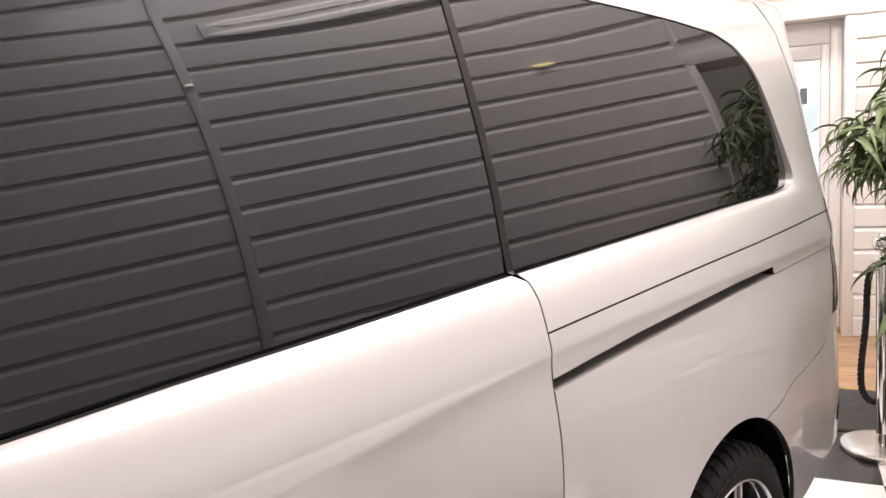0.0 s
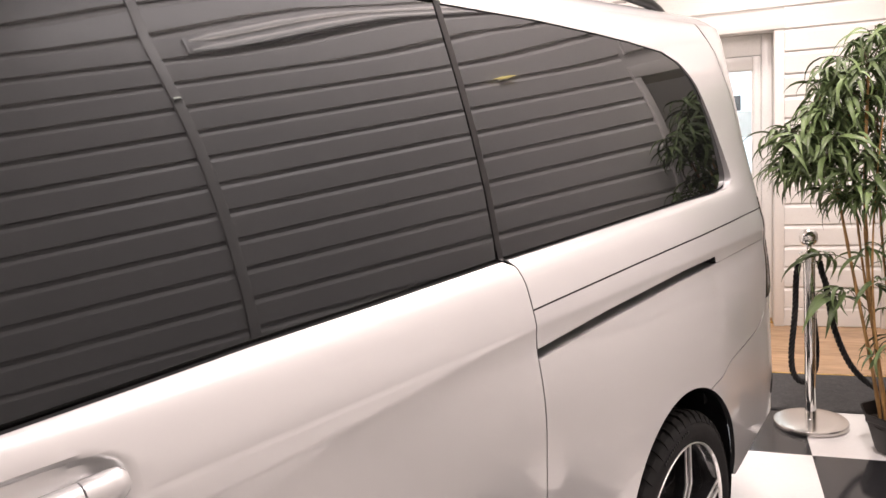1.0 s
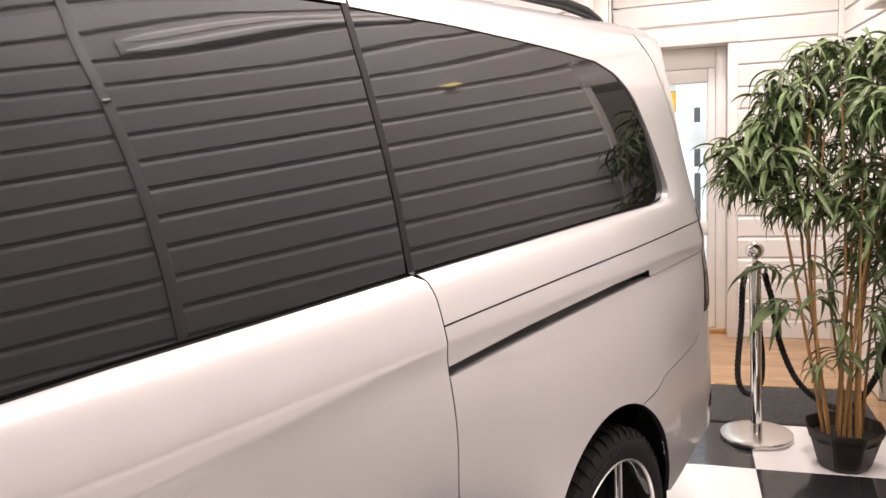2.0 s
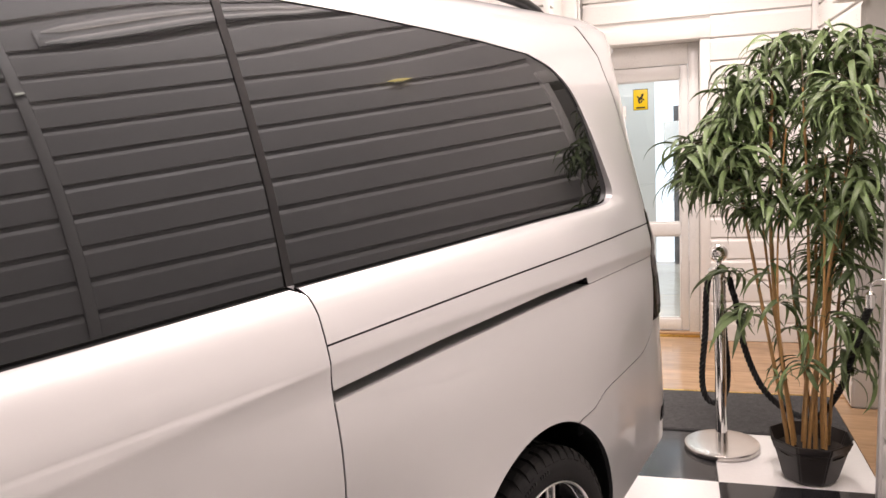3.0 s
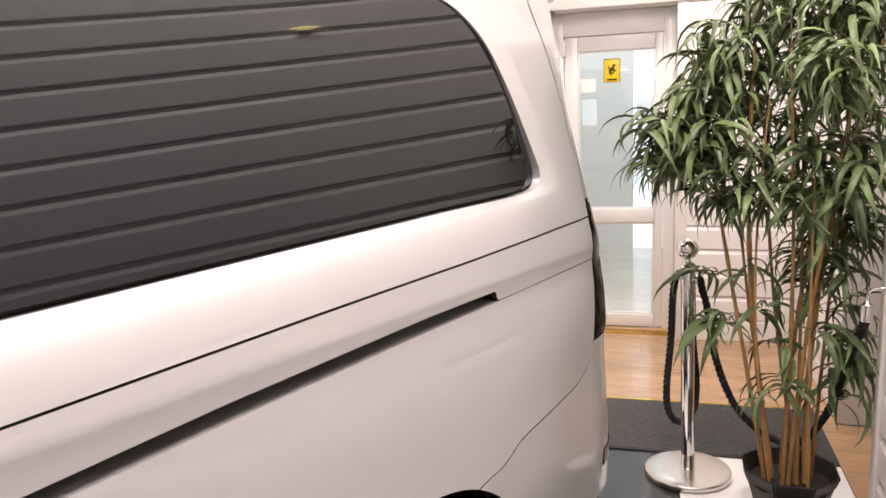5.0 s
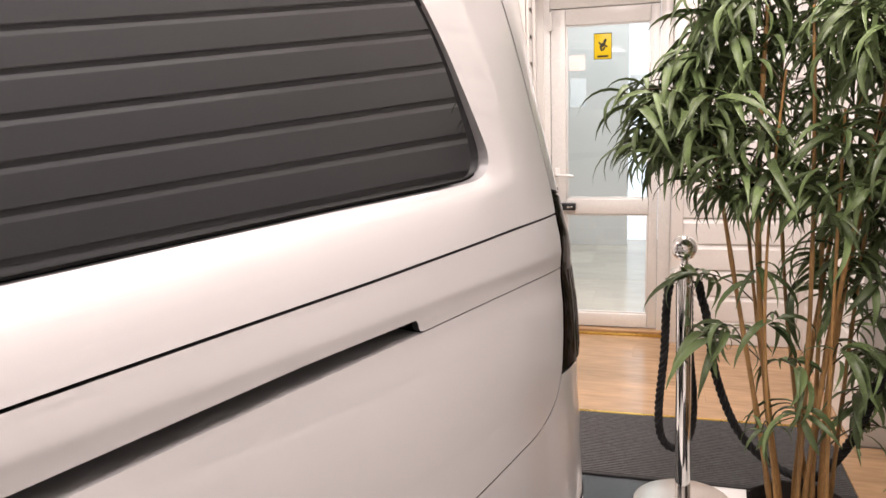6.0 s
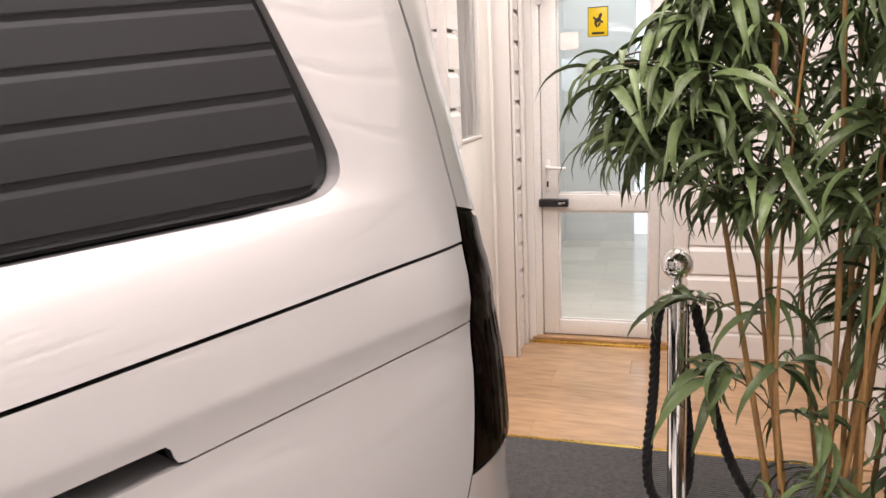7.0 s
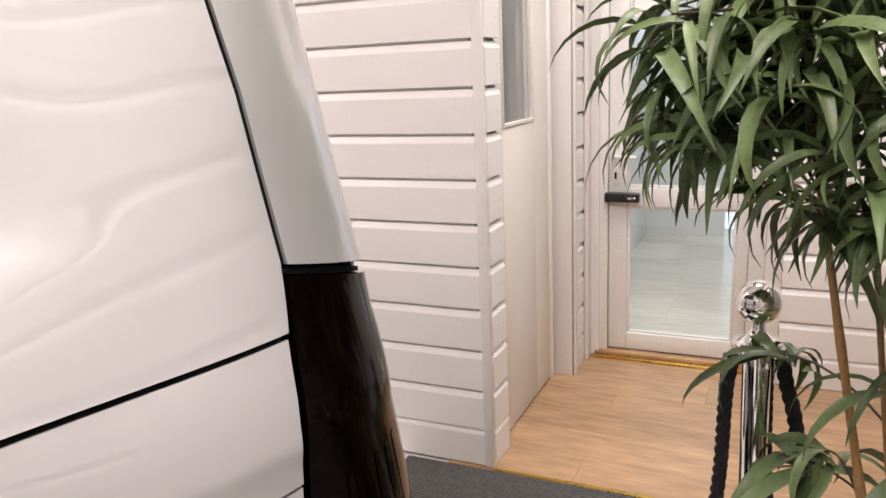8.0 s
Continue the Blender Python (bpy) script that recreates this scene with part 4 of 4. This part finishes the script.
def rope_mesh(pts, r=0.0135, turns=15.0):
    """A rope of three twisted strands along a row of points."""
    pts = [Vector(p) for p in pts]
    dense = []
    for i in range(len(pts) - 1):
        p0, p1, p2, p3 = pts[max(i - 1, 0)], pts[i], pts[i + 1], pts[min(i + 2, len(pts) - 1)]
        for k in range(8):
            t = k / 8
            dense.append(0.5 * (2 * p1 + (p2 - p0) * t + (2 * p0 - 5 * p1 + 4 * p2 - p3) * t * t + (3 * p1 - p0 - 3 * p2 + p3) * t ** 3))
    dense.append(pts[-1])
    length, acc = 0.0, [0.0]
    for a, b in zip(dense, dense[1:]):
        length += (b - a).length
        acc.append(length)
    n = max(int(length / 0.006), 8)
    even = []
    for k in range(n + 1):
        q = length * k / n
        i = min(max(int(np.searchsorted(acc, q)) - 1, 0), len(dense) - 2)
        f = (q - acc[i]) / max(acc[i + 1] - acc[i], 1e-9)
        even.append(dense[i].lerp(dense[i + 1], f))
    bm = bmesh.new()
    side = None
    frames = []
    for i, p in enumerate(even):
        d = (even[min(i + 1, n)] - even[max(i - 1, 0)]).normalized()
        if side is None:
            side = d.orthogonal().normalized()
        side = (side - side.dot(d) * d).normalized()
        frames.append((p, side.copy(), d.cross(side)))
    for strand in range(3):
        row = []
        for i, (p, u, w) in enumerate(frames):
            a = 2 * math.pi * (strand / 3 + turns * length * i / n)
            row.append(p + r * 0.52 * (math.cos(a) * u + math.sin(a) * w))
        add_tube(bm, row, r * 0.58, 7)
    return bm


rope = thing("rope", "black twisted barrier rope hanging in a loop", "rope", pose(PX, PY, 0), "barrier ropes")
part("rope_cord", rope_mesh([(-0.040, 0.02, 0.80), (-0.047, 0.02, 0.76), (-0.052, 0.02, 0.70), (-0.056, 0.02, 0.55), (-0.070, 0.025, 0.36), (-0.064, 0.03, 0.26), (-0.036, 0.04, 0.207), (0.002, 0.05, 0.205), (0.036, 0.055, 0.26), (0.042, 0.06, 0.38), (0.026, 0.055, 0.55), (0.018, 0.050, 0.80)]), ROPE, rope, soft=60)
rope2 = thing("rope", "black twisted barrier rope slung to the wall hook", "rope", None, "barrier ropes")
part("rope_cord", rope_mesh([(PX + 0.046, PY + 0.01, 0.80), (PX + 0.056, PY + 0.01, 0.75), (PX + 0.075, PY + 0.0, 0.68), (PX + 0.105, PY - 0.005, 0.50), (PX + 0.165, PY - 0.01, 0.335), (PX + 0.235, PY - 0.01, 0.24), (1.08, 3.54, 0.19), (1.15, 3.46, 0.22), (1.215, 3.34, 0.40), (1.238, 3.18, 0.66), (1.245, 3.06, 0.80)]), ROPE, rope2, soft=60)
for cx, cy, cz in ((1.245, 3.055, 0.795),):
    bm = bmesh.new()
    add_lathe(bm, [(0.0, 0.0), (0.017, 0.0), (0.0175, 0.05), (0.010, 0.058), (0.004, 0.066), (0.004, 0.085), (0.0, 0.085)], (cx, cy, cz), 16, cap=False)
    part("rope_end", bm, CHROME, rope2, "chrome rope end", soft=40)
hook = thing("wall_hook", "chrome wall plate with a rope hook", "hook", pose(XR, 3.03, 0.89))
part("plate", boxes((-0.006, 0.0, -0.03, 0.03, -0.045, 0.045), bevel=0.002), CHROME, hook)
bm = bmesh.new()
add_tube(bm, [(-0.004, 0, 0.01), (-0.03, 0.005, 0.012), (-0.058, 0.010, 0.006), (-0.066, 0.012, -0.006), (-0.060, 0.012, -0.016)], 0.004, 8)
part("hook_arm", bm, CHROME, hook, soft=60)

# ---------------------------------------------------------------- mat
YM0, YM1 = 3.755, 4.325
doormat = thing("doormat", "dark grey ribbed entrance mat on the floor", "mat")
bm = boxes((-0.40, 1.352, YM0, YM1, 0.0, 0.007), bevel=0.002)
part("backing", bm, MAT_DARK, doormat)
bm = bmesh.new()
y = YM0 + 0.012
while y < YM1 - 0.012:
    add_box(bm, -0.393, 1.345, y, y + 0.0078, 0.0065, 0.0105)
    y += 0.0135
part("rib", bm, MAT_GREY, doormat, kind="stuff")
trim("trim_floor_edge", [(-0.075, 1.352, 4.327, 4.345, 0.0, 0.008)], "brass edge strip between mat and wood floor", BRASS, 0.002)

# ---------------------------------------------------------------- potted bamboo
CXP, CYP = 1.098, 3.330
plant = thing("potted_bamboo", "artificial bamboo with drooping green leaves in a dark pot", "plant", pose(CXP, CYP, 0))
bm = bmesh.new()
rows = [(0.086, 0.0), (0.102, 0.006), (0.114, 0.026), (0.150, 0.150), (0.154, 0.153), (0.165, 0.182), (0.164, 0.187), (0.158, 0.186), (0.142, 0.14), (0.136, 0.12)]
add_lathe(bm, rows, n=8, cap=True)
bmesh.ops.rotate(bm, verts=bm.verts, cent=(0, 0, 0), matrix=Matrix.Rotation(radians(20), 3, "Z"))
bmesh.ops.bevel(bm, geom=[e for e in bm.edges if abs((e.verts[0].co - e.verts[1].co).normalized().z) > 0.8], offset=0.006, segments=2, affect="EDGES")
part("pot", bm, POT, plant, "octagonal dark brown plastic pot", soft=25)
bm = bmesh.new()
add_lathe(bm, [(0.140, 0.132), (0.10, 0.132), (0.06, 0.131), (0.0, 0.134)], n=24, cap=False)
for v in bm.verts:
    v.co.z += 0.012 * noise.noise(v.co * 30)
part("soil", bm, SOIL, plant, soft=60)

rng = random.Random(7)
canes = []
CANES = [  # foot x, y, head x, y, height, radius
    (-0.085, -0.02, -0.33, 0.02, 1.55, 0.0105), (-0.050, 0.03, -0.22, 0.10, 1.62, 0.0080), (-0.030, -0.06, -0.07, -0.16, 1.60, 0.0095),
    (-0.060, 0.00, -0.16, -0.03, 1.62, 0.0130), (0.015, -0.03, 0.00, 0.05, 1.62, 0.0090), (-0.02, 0.04, 0.14, 0.10, 1.62, 0.0100),
    (0.050, -0.02, 0.21, -0.02, 1.62, 0.0140), (0.075, 0.02, 0.12, -0.12, 1.58, 0.0085), (0.020, -0.04, 0.23, 0.10, 1.50, 0.0090),
    (0.05, -0.07, 0.00, -0.22, 1.35, 0.0075), (-0.07, -0.05, -0.12, -0.12, 1.45, 0.0070), (0.03, 0.06, -0.10, 0.12, 1.60, 0.0085),
    (-0.01, -0.05, 0.10, -0.26, 1.55, 0.0095),
]
for fx, fy, hx, hy, h, r in CANES:
    n = 26
    pts, taper = [], []
    bow = rng.uniform(-0.055, 0.055)
    for i in range(n):
        t = i / (n - 1)
        z = 0.14 + (h - 0.14) * t
        x = fx + (hx - fx) * (t ** 1.25) + bow * math.sin(math.pi * t)
        y = fy + (hy - fy) * (t ** 1.25)
        pts.append(Vector((x, y, z)))
        node = 1.0 + (0.20 if i % 4 == 2 else 0.0)
        taper.append(r * (1 - 0.45 * t) * node)
    canes.append(pts)
    bm = bmesh.new()
    add_tube(bm, pts, r, 9, [0.78 * w for w in taper])
    part("cane", bm, CANE, plant, soft=60)


def leaf_shape(length, width, rise, fall):
    """Rows of points of one narrow leaf that leaves the origin along +x, arches and droops."""
    verts, faces = [], []
    n = 7
    x = z = 0.0
    for i in range(n + 1):
        t = i / n
        w = width * (math.sin(math.pi * min(1, t ** 0.62)) ** 0.9 if 0 < t < 1 else 0.06)
        a = radians(rise + (fall - rise) * t)
        nx, nz = -math.sin(a), math.cos(a)
        verts += [(x + nx * w * 0.22, -w / 2, z + nz * w * 0.22), (x, 0, z), (x + nx * w * 0.22, w / 2, z + nz * w * 0.22)]
        x += math.cos(a) * length / n
        z += math.sin(a) * length / n
    for i in range(n):
        b = i * 3
        faces += [(b, b + 1, b + 4, b + 3), (b + 1, b + 2, b + 5, b + 4)]
    return verts, faces


SHAPES = [leaf_shape(rng.uniform(0.135, 0.205), rng.uniform(0.0155, 0.023), rng.uniform(0, 42), rng.uniform(-122, -78)) for _ in range(16)]
LEAF_MESHES = []
for verts, faces in SHAPES:
    me = bpy.data.meshes.new("leaf")
    me.from_pydata(verts, [], faces)
    me.materials.append(LEAF)
    smooth(me)
    LEAF_MESHES.append(me)

# sprays: end point of the twig (from the pot's centre), how many leaves
sprays = []


def spray(x, y, z, count, spread=150, aim=None, size=1.0):
    sprays.append((Vector((x, y, z)), count, spread, aim, size))


# lobes of the crown: centre, half sizes, sprays
LOBES = [
    (-0.36, -0.04, 1.36, 0.17, 0.18, 0.15, 34), (-0.25, 0.00, 1.63, 0.13, 0.15, 0.11, 19), (-0.10, 0.02, 1.76, 0.11, 0.13, 0.07, 14),
    (0.09, 0.00, 1.72, 0.13, 0.16, 0.12, 26), (-0.19, -0.06, 1.22, 0.16, 0.18, 0.11, 18), (0.02, -0.13, 1.21, 0.12, 0.10, 0.08, 8),
    (0.19, -0.03, 1.30, 0.10, 0.17, 0.14, 12), (-0.02, 0.10, 1.52, 0.18, 0.10, 0.14, 13), (0.06, -0.10, 1.54, 0.12, 0.08, 0.08, 5),
    (-0.24, 0.00, 1.50, 0.14, 0.14, 0.08, 12), (0.03, -0.32, 1.55, 0.10, 0.09, 0.12, 14), (0.07, -0.24, 1.26, 0.11, 0.11, 0.12, 8), (0.14, 0.05, 1.50, 0.10, 0.12, 0.10, 6),
    (-0.05, 0.05, 1.36, 0.11, 0.09, 0.10, 6), (0.08, 0.03, 0.98, 0.07, 0.09, 0.17, 11), (0.17, -0.02, 1.06, 0.07, 0.10, 0.12, 7), (-0.02, -0.17, 1.16, 0.07, 0.05, 0.05, 3),
    (-0.44, 0.02, 1.30, 0.08, 0.10, 0.08, 6),
]
for lx, ly, lz, rx, ry, rz, wanted in LOBES:
    got = tries = 0
    while got < wanted and tries < 900:
        tries += 1
        d = Vector((rng.gauss(0, 1), rng.gauss(0, 1), rng.gauss(0, 1))).normalized() * rng.uniform(0.35, 1.0) ** 0.6
        p = Vector((lx + d.x * rx, ly + d.y * ry, lz + d.z * rz))
        if CXP + p.x > (1.28 if CYP + p.y < 3.22 else 1.40):
            continue
        if all((p - q[0]).length > 0.055 for q in sprays):
            spray(p.x, p.y, p.z, rng.randint(7, 10))
            got += 1
crown_count = len(sprays)
# low sprigs
for row in ((-0.285, 0.155, 0.66, 15, 1.25), (-0.315, 0.17, 0.845, 11, 1.0), (-0.22, 0.12, 0.70, 9, 1.1), (-0.07, -0.06, 0.66, 10, 1.1), (-0.05, -0.08, 0.55, 10, 1.1), (-0.10, -0.05, 0.78, 8, 1.0), (-0.135, -0.09, 0.45, 6, 0.7),
            (0.155, -0.06, 0.68, 11, 1.1), (0.17, -0.05, 0.58, 12, 1.15), (0.18, -0.06, 0.48, 10, 1.1), (0.19, 0.02, 0.80, 10, 1.0), (0.15, -0.12, 0.92, 9, 1.0), (0.04, -0.16, 0.74, 8, 1.0), (0.12, 0.10, 0.72, 8, 1.0),
            (-0.02, 0.12, 0.84, 7, 1.0), (0.19, 0.04, 1.06, 9, 1.0), (-0.16, -0.02, 0.92, 7, 1.0), (0.05, -0.12, 0.98, 8, 1.0), (0.17, -0.10, 0.60, 13, 1.15), (0.19, -0.02, 0.66, 12, 1.1), (0.15, -0.13, 0.72, 9, 1.0)):
    spray(row[0], row[1], row[2], row[3], 150, None, row[4])

twig_bm = bmesh.new()
bulk_v, bulk_f = [], []
singles = []
for idx, (p, count, spread, aim, size) in enumerate(sprays):
    # twig from the nearest cane a little lower
    best = None
    for pts in canes:
        for q in pts[6:]:
            c = (q - p).length + (0.4 if q.z > p.z - 0.04 else 0.0)
            if best is None or c < best[0]:
                best = (c, q)
    q = best[1]
    mid = (p + q) / 2 + Vector((0, 0, 0.06))
    add_tube(twig_bm, arc_points(q, p, mid, 6), 0.0022, 5)
    yaw0 = math.atan2(p.y - q.y, p.x - q.x)
    for k in range(count):
        yaw = yaw0 + radians(rng.uniform(-spread, spread))
        back = rng.uniform(0, 0.06)
        base = p + (q - p).normalized() * back
        m = Matrix.Translation(base) @ Euler((radians(rng.uniform(-35, 35)), radians(rng.uniform(-16, 36)), yaw)).to_matrix().to_4x4()
        sc = rng.uniform(0.68, 1.22) * size
        m = m @ Matrix.Scale(sc, 4)
        which = rng.randrange(len(SHAPES))
        tip = m @ Vector(SHAPES[which][0][-2])
        room = XR if CYP + min(tip.y, base.y) < 3.18 else XR + 0.16
        if CXP + tip.x > room - 0.015 or CXP + base.x > room - 0.02:
            continue
        near = p.y < -0.12 or idx >= crown_count
        if near and len(singles) < 300:
            singles.append((which, m))
        else:
            b = len(bulk_v)
            bulk_v += [tuple(m @ Vector(v)) for v in SHAPES[which][0]]
            bulk_f += [tuple(b + i for i in f) for f in SHAPES[which][1]]
part("twig", twig_bm, TWIG, plant, "thin green-brown twigs", soft=60, kind="stuff")
me = bpy.data.meshes.new("foliage")
me.from_pydata(bulk_v, [], bulk_f)
me.materials.append(LEAF_BULK)
smooth(me)
foliage = new("foliage", me)
foliage.parent = plant
tagged(foliage, "dense narrow green leaves", kind="stuff")
for which, m in singles:
    ob = new("leaf", LEAF_MESHES[which])
    ob.parent = plant
    ob.matrix_local = m

# small warm lamp high on the boarded wall
glow = thing("wall_light", "small warm light on the boarded wall", "wall light", pose(XR, 2.39, 2.18))
part("bracket", boxes((-0.014, 0.0, -0.03, 0.03, -0.012, 0.012), bevel=0.003), UPVC, glow)
bm = bmesh.new()
add_tube(bm, [(-0.020, y, 0) for y in (-0.062, -0.045, -0.02, 0.02, 0.045, 0.062)], 0.007, 12, taper=[0.001, 0.0045, 0.0075, 0.0075, 0.0045, 0.001])
part("bulb", bm, LAMP_GLOW, glow, "warm glowing candle bulb", soft=60)

# small bright highlight on the cover strip, made as an added glowing box
spot = thing("bright_spot", "tiny white box with a glowing face, added as a highlight on the cover strip", "wall light", pose(XR - 0.012, 1.0, 2.37))
part("spot_body", boxes((-0.012, 0.0, -0.016, 0.016, -0.009, 0.009), bevel=0.003), UPVC, spot)
part("spot_face", boxes((-0.0165, -0.0125, -0.013, 0.013, -0.0045, 0.0045), bevel=0.001), SPOT_GLOW, spot, "glowing face")

# ---------------------------------------------------------------- pieces of the setting
clad(wall_right, XR, 3.098, -90, 3.098 - 1.021, 0, CEIL, -0.006, 0.011)
clad(wall_right, XR, 0.979, -90, 0.979 - YF, 0, CEIL, -0.006, 0.011)
clad(wall_right, XR, 4.20, -90, 1.06, 2.11, CEIL)
clad(wall_right, 1.429, YB - 0.002, -90, YB - 0.002 - 4.205, 0, CEIL)
clad(wall_left, XL, YL, 0, -0.114 - XL, 0, CEIL)
clad(wall_back, 0.802, YB, 0, 1.398 - 0.802, 0, CEIL)
clad(wall_back, -0.011, YB, 0, 0.811, 2.13, CEIL)
# short board ends round the two lobby corners
clad(wall_lobby, -0.0785, YL + 0.02, 90, 0.138, 0, CEIL)
clad(wall_back, -0.030, 5.264, 90, 0.174, 0, CEIL)

# chequered tiles
TS = 0.6195
TX, TY = 1.3555, 3.222
floor = tagged(part("floor", boxes((XL, TX, YF, 3.86, -0.0115, -0.004), (TX + 0.001, TX + 0.05, YF, 3.1, -0.0115, -0.004)), TILE_BLACK), "glossy black and white chequered tile floor", "floor", kind="structure")


def tile_mesh(material):
    bm = bmesh.new()
    add_box(bm, 0.0008, TS - 0.0008, 0.0008, TS - 0.0008, -0.0035, 0.0)
    bmesh.ops.bevel(bm, geom=[e for e in bm.edges if all(v.co.z > -0.001 for v in e.verts)], offset=0.0012, segments=1, affect="EDGES")
    me = bpy.data.meshes.new("tile")
    bm.to_mesh(me)
    bm.free()
    me.materials.append(material)
    return me


tiles = (tile_mesh(TILE_WHITE), tile_mesh(TILE_BLACK))
for i in range(0, 10):
    for j in range(-11, 1):
        ob = new("tile", tiles[(i + j) % 2])
        ob.parent = floor
        ob.location = (TX - (i + 1) * TS, TY + j * TS, 0)

# oak planks of the lobby and the side corridor
planks = tagged(part("floor_oak", boxes((-0.25, 1.44, YM1 - 0.47, YB + 0.16, -0.0115, -0.006), (1.4415, 2.9, 3.125, 4.20, -0.0115, -0.006)), OAK), "warm oak laminate floor", "floor", kind="structure")
floor_pale = tagged(part("floor_pale", boxes((-0.21, 1.7, YB + 0.17, 8.6, -0.0115, -0.006)), PALE_OAK), "pale laminate floor of the room behind", "floor", kind="structure")


def plank_mesh(length, width, material):
    bm = bmesh.new()
    add_box(bm, 0, length - 0.0006, 0.0003, width - 0.0003, -0.0055, -0.0002)
    bmesh.ops.bevel(bm, geom=[e for e in bm.edges if all(v.co.z > -0.001 for v in e.verts)], offset=0.0006, segments=1, affect="EDGES")
    me = bpy.data.meshes.new("plank")
    bm.to_mesh(me)
    bm.free()
    me.materials.append(material)
    return me


def lay(parent, x0, x1, y0, y1, width, material, seed):
    r = random.Random(seed)
    cache = {}
    y = y0
    while y < y1 - 0.01:
        w = min(width, y1 - y)
        x = x0
        length = r.choice((0.45, 0.8, 1.15))
        while x < x1 - 0.005:
            ln = min(length, x1 - x)
            key = (round(ln, 3), round(w, 3))
            if key not in cache:
                cache[key] = plank_mesh(*key, material)
            ob = new("plank", cache[key])
            ob.parent = parent
            ob.location = (x, y, 0)
            x += ln
            length = 1.285
        y += w


lay(planks, -0.255, 1.44, 4.346, YB + 0.1, 0.19, OAK, 3)
lay(planks, TX + 0.002, 2.9, 3.142, 4.19, 0.19, OAK, 5)
lay(floor_pale, -0.21, 1.7, YB + 0.18, 8.55, 0.19, PALE_OAK, 8)
